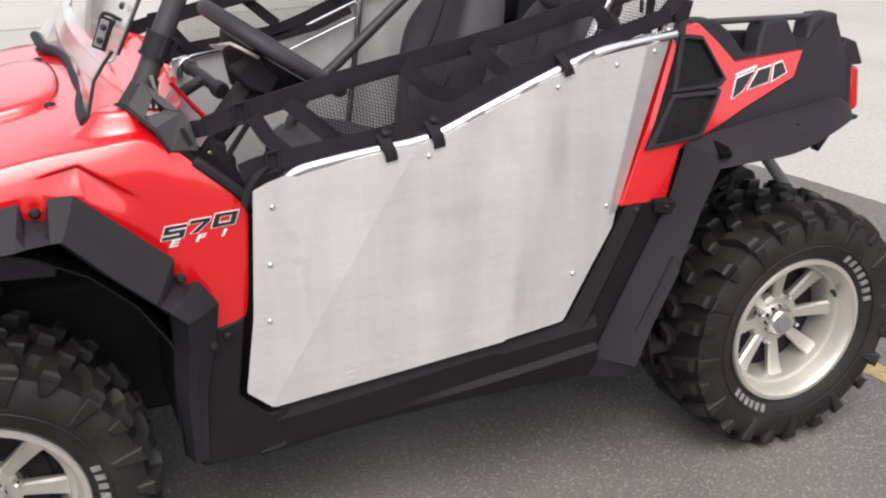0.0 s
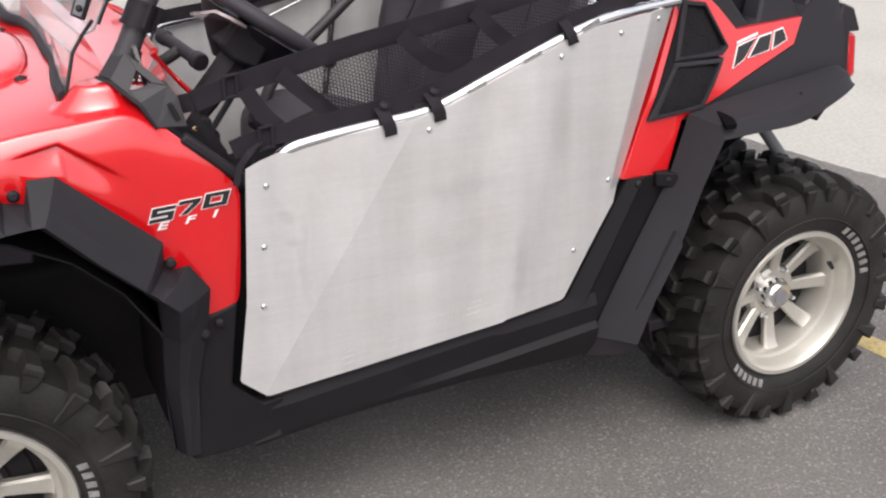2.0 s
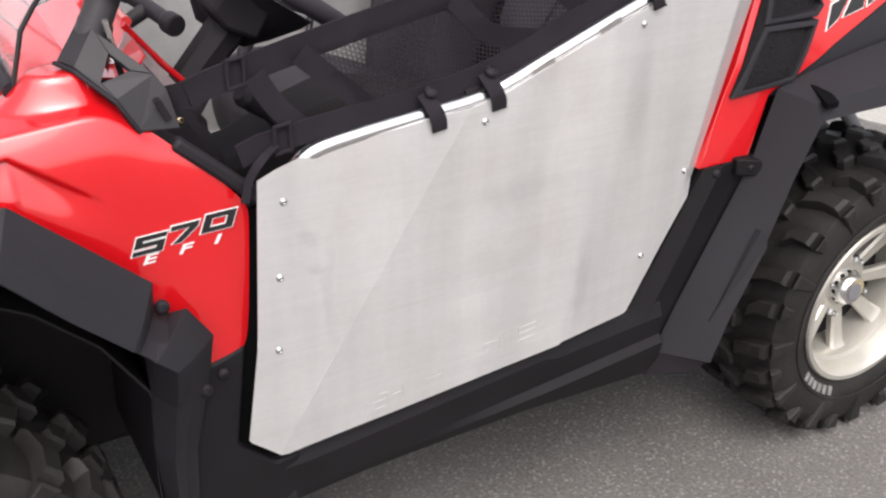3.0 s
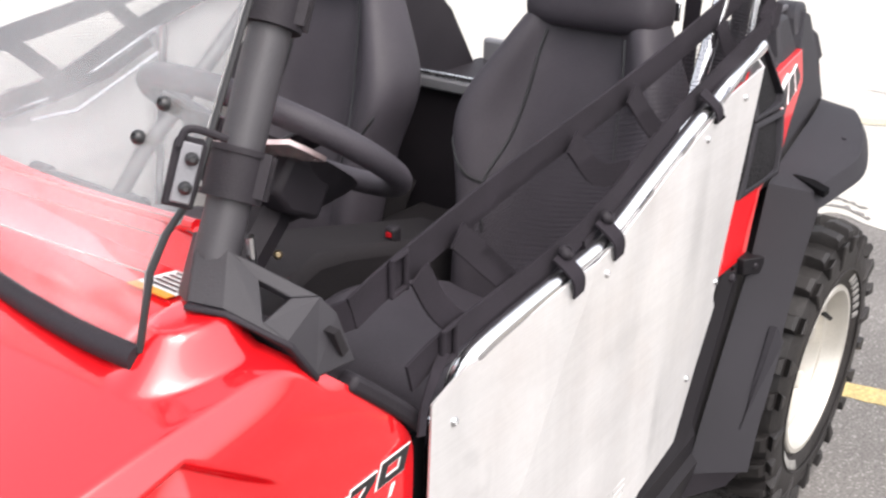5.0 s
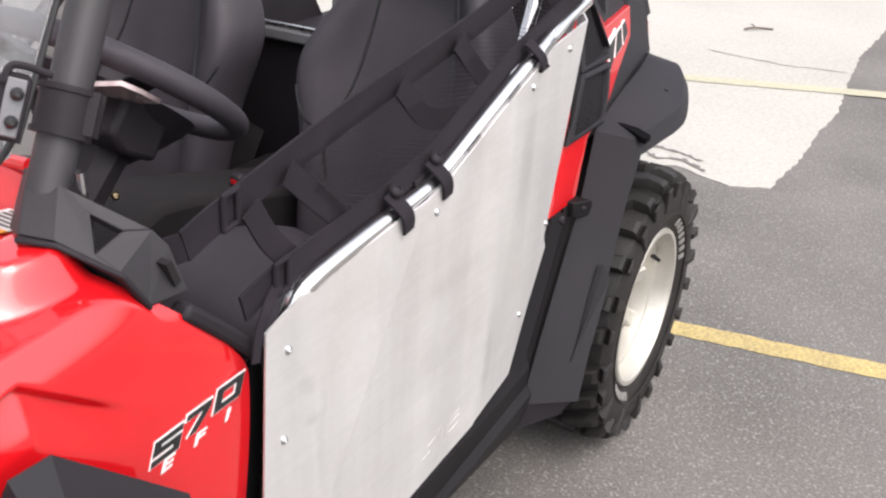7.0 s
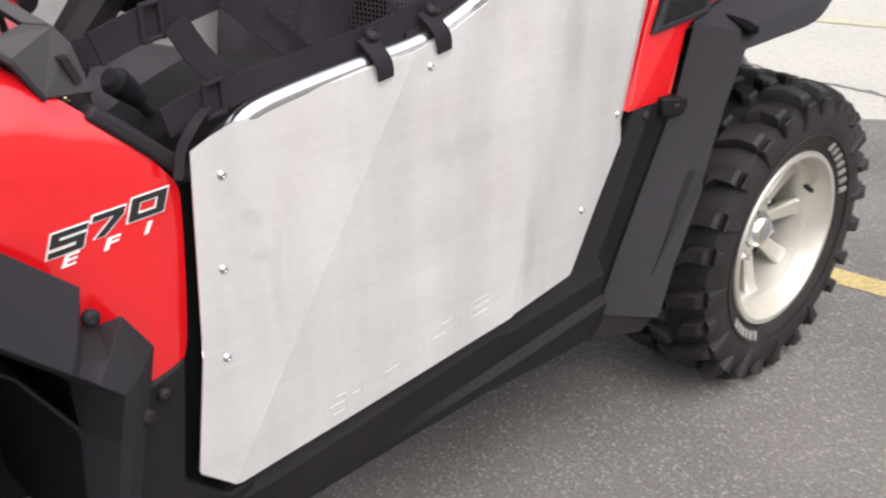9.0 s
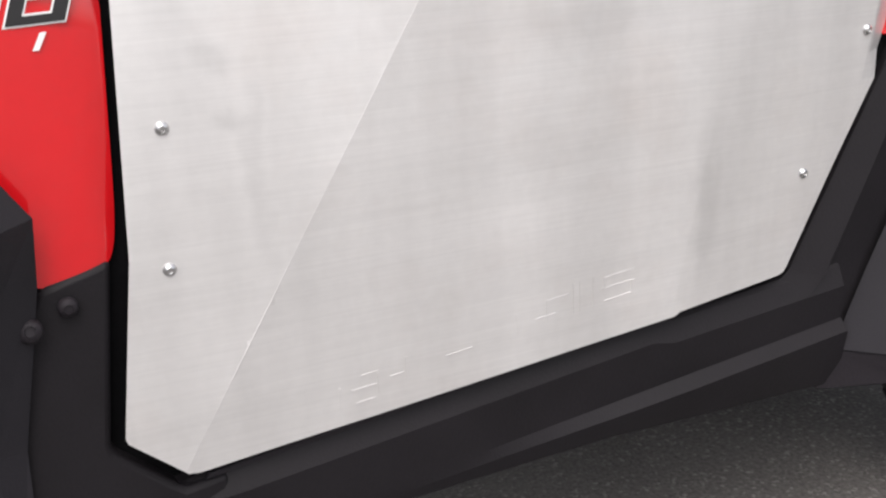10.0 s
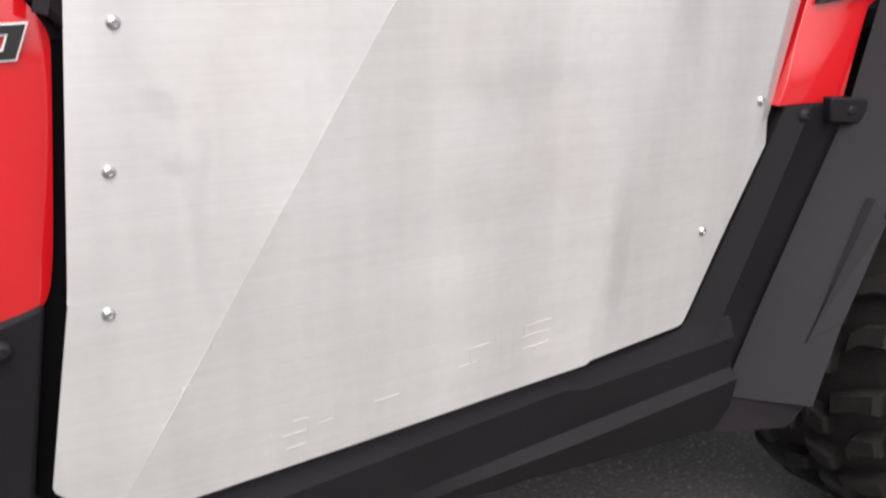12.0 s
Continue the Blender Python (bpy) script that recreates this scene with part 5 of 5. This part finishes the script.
def post_foot(s):
    q = -s
    # corners of the faceted shell, the open triangle under its arm, and the end block
    fl, tl, ct, cb = (0.384, -0.490, 1.077), (0.4165, -0.4685, 1.1125), (0.433, -0.494, 1.113), (0.398, -0.5215, 1.0735)
    pt, pb, pr = (0.444, -0.521, 1.085), (0.424, -0.545, 1.055), (0.464, -0.543, 1.065)
    tip, low = (0.491, -0.556, 1.060), (0.437, -0.563, 1.036)
    it, ib, jt, jb = (0.440, -0.440, 1.115), (0.405, -0.452, 1.066), (0.470, -0.452, 1.100), (0.450, -0.470, 1.040)
    f = part("post_foot", shell([(fl, cb, ct, tl), (fl, tl, it, ib), (ct, pt, pb, cb), (cb, pb, low), (tl, ct, jt, it), (ct, jt, jb, pt)], q, 0.004), M_FOOT, vehicle, "faceted black plastic foot of the windscreen post", smooth=False, bevel=0.0015)
    part("foot_arm", shell([(ct, tip, pr, pt)], q, 0.010), M_FOOT, f, smooth=False, bevel=0.0015)
    la, lb, ra = (0.458, -0.577, 0.992), (0.512, -0.580, 0.988), (0.503, -0.566, 1.040)
    back = [(x, y + 0.055, z) for x, y, z in (pb, pr, tip, low, la, lb, ra)]
    part("foot_block", shell([(pb, low, tip, pr), (low, la, lb, ra, tip), (tip, ra, back[6], back[2]), (ra, lb, back[5], back[6]), (low, pb, back[0], back[4], la)], q, 0.004), M_FOOT, f, "black angular end block", smooth=False, bevel=0.0015)
    part("base_strip", strap([(fl[0] - 0.004, fl[1] * q, fl[2] - 0.004), (cb[0], (cb[1] - 0.004) * q, cb[2] - 0.005), (low[0], (low[1] - 0.003) * q, low[2] - 0.005), (la[0], la[1] * q, la[2] - 0.003)], 0.006, 0.010, (0, 0.5, 1)), M_BLACK, f, bevel=0.002)
    # dark patch on the end block paints the shade inside its slot
    part("slot_hole", prism([(0.482, 1.030), (0.490, 1.032), (0.502, 1.004), (0.494, 1.000)], -0.5805 * q, -0.55 * q), M_DARK, f)
    part("edge_trim", strap([(0.500, -0.576 * q, 0.970), (0.535, -0.582 * q, 0.938), (0.585, -0.583 * q, 0.890), (0.612, -0.584 * q, 0.862)], 0.020, 0.028, (0.5, 0, 0.8), smooth=4), M_BLACK, vehicle, "black edge trim along the cab opening", bevel=0.006)
    part("side_dash", prism([(0.50, 0.70), (0.64, 0.70), (0.64, 0.82), (0.60, 0.868), (0.545, 0.925), (0.47, 0.988), (0.45, 0.96)], -0.578 * q, -0.47 * q), M_BLACK, vehicle, "black plastic dash end", bevel=0.012)
    part("anchor_lug", prism([(0.535, 0.88), (0.60, 0.875), (0.605, 0.93), (0.560, 0.945)], -0.366 * q, -0.335 * q), M_BLACK, vehicle, bevel=0.006)
    part("anchor_bolt", dome((0.567, -0.368 * q, 0.916), 0.0085, (0.2, -q, 0.2), 0.006, 12), M_BRASS, vehicle, "brass-coloured bolt")


for s in (-1, 1):
    post_foot(s)
part("stay_rod", tube([(0.448, -0.508, 1.125), (0.470, -0.490, 1.00), (0.50, -0.49, 0.80)], 0.0045, 8), M_CHROME, vehicle, "bright stay rod beside the post")

# ---- dash, steering, grab handle
part("dashboard", prism([(0.43, 0.80), (0.62, 0.76), (0.64, 0.84), (0.58, 0.95), (0.50, 1.00), (0.42, 1.02)], -0.372, 0.57), M_BLACK, vehicle, "black moulded dashboard", bevel=0.02)
part("dash_rim", tube([(0.500, -0.37, 1.078), (0.520, -0.36, 1.050), (0.555, -0.35, 1.005), (0.590, -0.345, 0.965)], 0.0055, 10, smooth=5), M_RED, vehicle, "red edge of the bodywork beside the dash")
part("dash_rim", tube([(0.508, -0.36, 1.078), (0.53, -0.15, 1.055), (0.545, 0.0, 1.045), (0.535, 0.22, 1.055), (0.46, 0.42, 1.06)], 0.008, 8, smooth=5), M_RED, vehicle, "red edge of the bodywork behind the windscreen")
part("cowl_shelf", grid([[(0.415, -0.47, 1.040), (0.415, -0.27, 1.045), (0.415, 0, 1.046), (0.415, 0.27, 1.045), (0.415, 0.47, 1.040)], [(0.48, -0.47, 1.028), (0.48, -0.27, 1.034), (0.50, 0, 1.034), (0.48, 0.27, 1.034), (0.48, 0.47, 1.028)],
     [(0.51, -0.44, 1.05), (0.512, -0.30, 1.07), (0.545, 0, 1.045), (0.512, 0.30, 1.06), (0.49, 0.45, 1.05)]]), M_RED, vehicle, "red cowl behind the windscreen", solid=0.004)
# the dash side's reflection is put into its pale colour
part("cowl_plate", grid([[(0.500, -0.385, 1.07), (0.53, -0.375, 1.03), (0.575, -0.365, 0.965)], [(0.47, -0.40, 1.035), (0.50, -0.39, 0.99), (0.545, -0.38, 0.935)]]), M_PALE_SHEEN, vehicle, "glossy side of the dash with its reflection painted pale", solid=0.003)
lb = part("warning_label", grid([[(0.424, -0.420, 1.0450), (0.474, -0.418, 1.0370)], [(0.424, -0.362, 1.0455), (0.474, -0.360, 1.0375)]]), M_WHITE, vehicle, "white and orange warning sticker", smooth=False, solid=0.001)
part("label_band", grid([[(0.412, -0.420, 1.0469), (0.424, -0.420, 1.0450)], [(0.412, -0.362, 1.0474), (0.424, -0.362, 1.0455)]]), M_ORANGE, lb, smooth=False, solid=0.001)
bars = bmesh.new()
for k in range(5):
    xx = 0.429 + 0.009 * k
    zz = 1.0452 - 0.160 * (xx - 0.424) + 0.0012
    face(bars, [(xx, -0.414, zz), (xx + 0.004, -0.414, zz - 0.0006), (xx + 0.004, -0.370, zz + 0.0002), (xx, -0.370, zz + 0.0008)])
part("label_print", bars, M_INK, lb, "unreadable small print as bars", smooth=False)

SW_C, SW_R = Vector((0.752, -0.237, 1.098)), 0.173
sw_d, sw_u = Vector((0.814, 0, -0.581)), Vector((0, 1, 0))
sw_n = sw_d.cross(sw_u).normalized()
ring = [SW_C + (sw_d * math.cos(a) + sw_u * math.sin(a)) * SW_R for a in [2 * math.pi * k / 48 for k in range(48)]]
sw = part("steering_wheel", tube(ring, 0.0165, 14, closed=True), M_SEAT, vehicle, "black padded three-spoke steering wheel")
for a in (0.0, 2.1, -2.1):
    e = SW_C + (sw_d * math.cos(a) + sw_u * math.sin(a)) * SW_R
    part("spoke", strap([SW_C + sw_n * -0.03, SW_C.lerp(e, 0.5) + sw_n * -0.018, e], 0.034, 0.008, sw_n.cross(e - SW_C)), M_BLACK, sw, bevel=0.002)
nn = sw_n if sw_n.x > 0 else -sw_n
part("wheel_boss", tube([SW_C - nn * 0.115, SW_C - nn * 0.085, SW_C - nn * 0.040, SW_C - nn * 0.022], [0.045, 0.075, 0.112, 0.122], 32), M_BLACK, sw, "black dished boss behind the spokes")
part("hub", tube([SW_C - nn * 0.045, SW_C - nn * 0.012], 0.042, 20), M_BLACK, sw, bevel=0.004)
part("steering_column", tube([(0.708, -0.275, 1.055), (0.676, -0.285, 1.020), (0.53, -0.285, 0.865)], [0.032, 0.033, 0.026], 8), M_BLACK, vehicle, "black steering column shroud")
pod = part("instrument_pod", prism([(0.684, 1.126), (0.641, 1.072), (0.660, 1.040), (0.712, 1.014), (0.748, 1.070)], -0.345, -0.215), M_BLACK, vehicle, "black instrument pod behind the steering wheel", bevel=0.008)
# pale colour paints the sky's sheen on the pod top
part("pod_visor", grid([[(0.628, -0.384, 1.148), (0.656, -0.384, 1.132), (0.686, -0.386, 1.112)], [(0.618, -0.20, 1.112), (0.65, -0.20, 1.098), (0.690, -0.20, 1.076)]]), M_PALE_SHEEN, pod, "glossy top of the instrument pod with a painted pale sheen", solid=0.006)
gb = part("grab_bar", tube([(0.655, -0.035, 0.976), (0.638, 0.028, 0.988), (0.616, 0.105, 1.002)], 0.015, 14), M_SEAT, vehicle, "black passenger grab handle")
part("grip_end", tube([(0.662, -0.060, 0.972), (0.654, -0.032, 0.977)], 0.021, 16), M_SEAT, gb, bevel=0.004)
part("grip_end", tube([(0.620, 0.092, 1.000), (0.612, 0.120, 1.005)], 0.019, 16), M_SEAT, gb, bevel=0.004)
part("grab_stem", tube([(0.638, 0.028, 0.988), (0.58, 0.04, 0.955), (0.52, 0.05, 0.92)], 0.014, 12), M_TUBE, gb)
part("shift_lever", tube([(0.90, -0.02, 0.68), (0.80, -0.05, 0.80)], 0.011, 10), M_TUBE, vehicle, "gear lever with black knob")
part("lever_knob", tube([(0.825, -0.042, 0.775), (0.800, -0.050, 0.802), (0.778, -0.057, 0.824), (0.768, -0.060, 0.832)], [0.016, 0.023, 0.026, 0.016], 16), M_SEAT, vehicle)
part("pedal_box", prism([(0.52, 0.42), (0.66, 0.42), (0.69, 0.62), (0.64, 0.79), (0.52, 0.82)], -0.41, -0.16), M_BLACK, vehicle, "black pedal and column box under the dash", bevel=0.02)
part("column_bolt", dome((0.664, -0.318, 0.978), 0.006, (-0.5, -0.8, 0.3), 0.005, 12), M_BRASS, vehicle, "brass-coloured bolt on the steering column")
rod = part("tie_rod", tube([(0.708, -0.183, 0.940), (0.625, -0.242, 0.864)], 0.007, 10), M_TUBE, vehicle, "black rod under the dash")
part("rod_joint", box((0.600, -0.272, 0.828), (0.640, -0.232, 0.872)), M_BLACK, rod, bevel=0.006)
part("knee_bar", tube([(0.93, 0.45, 0.50), (0.942, 0.45, 0.712), (1.03, 0.45, 0.835), (1.112, 0.45, 0.902), (1.298, 0.45, 1.055), (1.42, 0.45, 1.155)], 0.0165, 12, smooth=5), M_TUBE, vehicle, "black inner brace bar")


# ---- seats
def seat(s):
    cy = 0.302 * s
    loops = []
    # height, x of the spine, half width, bolster reach, thickness
    for z, x, hw, reach, th in ((0.56, 1.300, 0.190, 0.02, 0.09), (0.66, 1.315, 0.190, 0.045, 0.09), (0.80, 1.355, 0.198, 0.058, 0.095), (0.86, 1.372, 0.212, 0.066, 0.095), (0.93, 1.392, 0.234, 0.074, 0.095), (0.985, 1.408, 0.236, 0.072, 0.095),
                                (1.04, 1.426, 0.205, 0.060, 0.09), (1.10, 1.446, 0.165, 0.044, 0.09), (1.15, 1.460, 0.136, 0.028, 0.085), (1.17, 1.466, 0.120, 0.0, 0.08)):
        loops.append([(x + th, cy - hw * 0.92, z), (x + th + 0.01, cy, z), (x + th, cy + hw * 0.92, z), (x + th * 0.45, cy + hw, z), (x - reach, cy + hw * 0.93, z), (x - reach * 0.85, cy + hw * 0.66, z), (x + 0.012, cy + hw * 0.46, z),
                      (x + 0.010, cy, z), (x + 0.012, cy - hw * 0.46, z), (x - reach * 0.85, cy - hw * 0.66, z), (x - reach, cy - hw * 0.93, z), (x + th * 0.45, cy - hw, z)])
    shell = softened(grid(loops, close=True), 3)
    tree = BVHTree.FromBMesh(shell)
    st = part("seat", shell, M_SEAT, vehicle, "black vinyl bucket seat with shaped bolsters", angle=180)
    head = []
    for z, x0, x1, hw in ((1.125, 1.470, 1.545, 0.110), (1.135, 1.440, 1.550, 0.132), (1.165, 1.428, 1.555, 0.137), (1.25, 1.448, 1.562, 0.118), (1.345, 1.478, 1.568, 0.098), (1.358, 1.49, 1.558, 0.080)):
        head.append([(x0, cy - hw * 0.85, z), (x0 - 0.004, cy, z), (x0, cy + hw * 0.85, z), (x0 + 0.02, cy + hw, z), (x1 - 0.02, cy + hw, z), (x1, cy + hw * 0.85, z), (x1, cy, z), (x1, cy - hw * 0.85, z), (x1 - 0.02, cy - hw, z), (x0 + 0.02, cy - hw, z)])
    part("headrest", grid(head, close=True), M_SEAT, st, "black vinyl headrest block", subsurf=2, angle=180)
    cush = []
    for x, z0, z1, hw in ((0.865, 0.54, 0.63, 0.19), (0.885, 0.51, 0.695, 0.215), (0.97, 0.49, 0.728, 0.225), (1.06, 0.49, 0.720, 0.225), (1.18, 0.48, 0.68, 0.225), (1.30, 0.48, 0.64, 0.21), (1.34, 0.49, 0.60, 0.19)):
        cush.append([(x, cy - hw, z0), (x, cy - hw, z1 - 0.01), (x, cy - hw * 0.85, z1 + 0.02), (x, cy - hw * 0.6, z1), (x, cy, z1 - 0.008), (x, cy + hw * 0.6, z1), (x, cy + hw * 0.85, z1 + 0.02), (x, cy + hw, z1 - 0.01), (x, cy + hw, z0)])
    part("cushion", grid(cush, close=True), M_SEAT, st, "black vinyl seat cushion", subsurf=2, angle=180)
    part("seat_base", box((0.94, cy - 0.18, 0.33), (1.32, cy + 0.18, 0.50)), M_BLACK, st, bevel=0.02)
    # stitched seams: round the centre panel and across the foot of each bolster
    for e in (-1, 1):
        for line in ([(0.078, 1.125), (0.086, 1.08), (0.094, 1.01), (0.108, 0.93), (0.132, 0.850), (0.12, 0.76)], [(0.205, 0.925), (0.185, 0.890), (0.160, 0.865), (0.132, 0.850)]):
            pts = []
            for y, z in [(p.y, p.z) for p in smooth_line([(0, a, b) for a, b in line], 4)]:
                hit = tree.ray_cast(Vector((0.9, cy + e * y, z)), Vector((1, 0, 0)))[0]
                if hit:
                    pts.append(hit)
            if len(pts) > 2:
                part("seam", tube(pts, 0.0032, 6), M_INK, st)
    return st


for s in (-1, 1):
    seat(s)


# ---- windscreen: clear sheet, folded skirt, rubber seal and brackets
def screen_x(z):
    return 0.375 + (z - 1.13) * 0.52


def sheet_rows(prof, ys):
    return [[(x - 0.045 * (1 - (y / 0.5) ** 2) * 0.6, y, z) for y in ys] for x, z in prof]


ys = [-0.488 + 0.976 * k / 12 for k in range(13)]
ws = part("windscreen", grid(sheet_rows([(screen_x(z), z) for z in (1.155, 1.25, 1.35, 1.45, 1.56)], ys)), M_GLASS, vehicle, "clear polycarbonate windscreen", solid=0.004)
part("folded_band", grid(sheet_rows([(screen_x(1.155), 1.155), (0.365, 1.148), (0.345, 1.120)], ys)), M_GLASS, ws, "folded lower edge of the clear screen", solid=0.004)
SEAL = [(-0.492, 0.326), (-0.42, 0.324), (-0.336, 0.329), (-0.21, 0.342), (-0.10, 0.339), (0.093, 0.339), (0.22, 0.326), (0.316, 0.292), (0.50, 0.280)]
skirt_rows = [[(0.345 - 0.027 * (1 - (y / 0.5) ** 2), y, 1.120) for y in ys], [(along(SEAL, y), y, 1.044) for y in ys]]
part("skirt", grid(skirt_rows), M_GLASS, ws, "clear lower skirt of the windscreen", solid=0.004)
seal = [(x - 0.004, y, 1.044) for y, x in SEAL]
part("rubber_seal", tube(seal, 0.0125, 12, smooth=6), M_BLACK, ws, "black foam rubber seal on the bonnet")
part("edge_bead", tube([(0.324, -0.492, 1.05), (0.345, -0.492, 1.12), (0.366, -0.492, 1.15), (0.385, -0.500, 1.175)], 0.0035, 8), M_INK, ws)
for s in (-1, 1):
    q = -s
    n0, u0 = Vector((-0.45, -0.80 * q, 0.25)).normalized(), Vector((0.40, 0, 0.92)).normalized()
    c = Vector((0.370, -0.524 * q, 1.2125))
    bp = bmesh.new()
    t0 = u0.cross(n0).normalized()
    loops = []
    for off in (-0.004, 0.004):
        loops.append([c + n0 * (off - 0.006) + t0 * a + u0 * b for a, b in ((-0.015, -0.030), (0.011, -0.030), (0.012, 0.026), (0.008, 0.031), (-0.012, 0.031), (-0.016, 0.026))])
    br = part("screen_bracket", grid(loops, bp, close=True), M_BLACK, vehicle, "black bracket clamping the windscreen to the post", bevel=0.002)
    loops = []
    for off in (0.0, 0.003):
        loops.append([c + n0 * off + t0 * (a - 0.002) + u0 * b for a, b in ((-0.008, -0.026), (0.009, -0.026), (0.009, 0.026), (-0.008, 0.026))])
    part("clamp_plate", grid(loops, close=True), M_GREY, br, "grey metal plate", bevel=0.002)
    for e in (-0.0125, 0.0125):
        part("bracket_bolt", dome(c + u0 * e + n0 * 0.004, 0.006, n0, 0.006, 12), M_INK, br)
    part("bracket_hook", tube([c - t0 * 0.012 + u0 * 0.02, c - t0 * 0.010 + u0 * 0.034, c + u0 * 0.038, c + u0 * 0.036 + t0 * 0.026], 0.0035, 8, smooth=4), M_BLACK, br)


for s in (-1, 1):
    part("side_seal", tube([(screen_x(z) + 0.002, 0.490 * s, z) for z in (1.165, 1.25, 1.35, 1.45, 1.56)], 0.0032, 8), M_INK, ws, "thin black edge bead of the screen")
    for y, z in ((0.438, 1.247), (0.417, 1.215)):
        part("screen_bolt", dome((screen_x(z) - 0.016, y * s, z), 0.0072, (-0.88, 0, 0.46), 0.006, 12), M_INK, ws)
for pane in [ws] + [c for c in ws.children if c.data.materials[0] == M_GLASS]:
    pane.visible_shadow = False


# ---- lettering on the panels
def side_matrix(x, y, z, tilt=0.0):
    """A plane on the driver's side: its first axis along x, its second up."""
    return Matrix.Translation((x, y, z)) @ Matrix.Rotation(radians(90), 4, "X") @ Matrix.Rotation(radians(tilt), 4, "Z")


decal = part("engine_decal", prism([(0.5, 0.84), (0.501, 0.84), (0.501, 0.841)], -0.5990, -0.598), M_WHITE, vehicle, "black numerals with a white outline and small white letters")
DIGITS = {"5": [(0, 1), (1, 1), (1, 0.74), (0.26, 0.74), (0.26, 0.64), (1, 0.64), (1, 0), (0, 0), (0, 0.26), (0.74, 0.26), (0.74, 0.38), (0, 0.38)],
          "7": [(0, 1), (1, 1), (1, 0.70), (0.52, 0), (0.20, 0), (0.68, 0.74), (0, 0.74)], "0": [(0, 0), (1, 0), (1, 1), (0, 1)], "hole": [(0.26, 0.27), (0.74, 0.27), (0.74, 0.73), (0.26, 0.73)]}


def widened(line, by):
    """A closed outline moved outwards by a distance, with mitred corners."""
    p = [Vector(q) for q in line]
    area = sum(a.x * b.y - b.x * a.y for a, b in zip(p, p[1:] + p[:1]))
    out = []
    for i, b in enumerate(p):
        a, c = p[i - 1], p[(i + 1) % len(p)]
        n0, n1 = [Vector((e.y, -e.x)).normalized() * (1 if area > 0 else -1) for e in (b - a, c - b)]
        out.append(b + (n0 + n1) * (by / max(0.35, 1 + n0.dot(n1))))
    return out


def numeral(ch, x, z, w, mat, grow, y, name):
    """One squared, slanted numeral of the decal, 27 mm high."""
    def place(line, by):
        return [(q.x, q.y + (q.x - x) * 0.03) for q in widened([(x + w * u + 0.0105 * v, z + 0.0272 * v) for u, v in line], by)]
    outer = place(DIGITS[ch], grow)
    if ch == "0":
        inner = place(DIGITS["hole"], -grow)
        bm = grid([[(a, b, c) for a, b, c in r] for r in ([(p, y + 0.001, r) for p, r in outer], [(p, y, r) for p, r in outer], [(p, y, r) for p, r in inner], [(p, y + 0.001, r) for p, r in inner])], close=True)
        bmesh.ops.delete(bm, geom=[f for f in bm.faces if all(abs(v.co.y - y - 0.001) < 1e-6 for v in f.verts)], context="FACES_ONLY")
    else:
        bm = prism(outer, y, y + 0.001)
    return part(name, bm, mat, decal, smooth=False)


for ch, x, z, w in (("5", 0.4185, 0.8235, 0.043), ("7", 0.4675, 0.8295, 0.040), ("0", 0.5165, 0.8355, 0.046)):
    numeral(ch, x, z, w, M_WHITE, 0.0012, -0.6003, "numeral_outline")
    numeral(ch, x, z, w, M_INK, -0.0004, -0.6013, "numeral")
for k, ch in enumerate("EFI"):
    lettering("letter", ch, 0.0190, M_WHITE, decal, side_matrix(0.430 + 0.051 * k, -0.6007, 0.8085 + 0.0035 * k, 3.0), wide=2.1, shear=0.3, offset=0.0003)

# maker's model mark on the rear panel: plain slanted shapes
mark = bmesh.new()
edge = bmesh.new()
for shape in ([(1.764, 0.949), (1.800, 0.963), (1.846, 1.003), (1.784, 0.992)], [(1.818, 0.964), (1.886, 0.972), (1.900, 1.007), (1.858, 1.003)], [(1.900, 0.973), (1.950, 0.987), (1.940, 1.013), (1.912, 1.009)]):
    for bm, by, dy in ((edge, 0.0022, 0.0022), (mark, -0.0006, 0.0034)):
        prism([(q.x, q.y) for q in widened(shape, by)], lambda a, b, d=dy: rear_y(a, b) - d, lambda a, b: rear_y(a, b) + 0.002, bm)
m1 = part("model_mark", edge, M_WHITE, vehicle, "white-edged black slanted mark shapes", smooth=False)
part("mark_fill", mark, M_INK, m1, smooth=False)
top = bmesh.new()
prism([(1.782, 0.9975), (1.852, 1.0095), (1.854, 1.0145), (1.784, 1.0025)], lambda a, b: rear_y(a, b) - 0.003, lambda a, b: rear_y(a, b) - 0.0005, top)
part("mark_line", top, M_WHITE, m1, smooth=False)
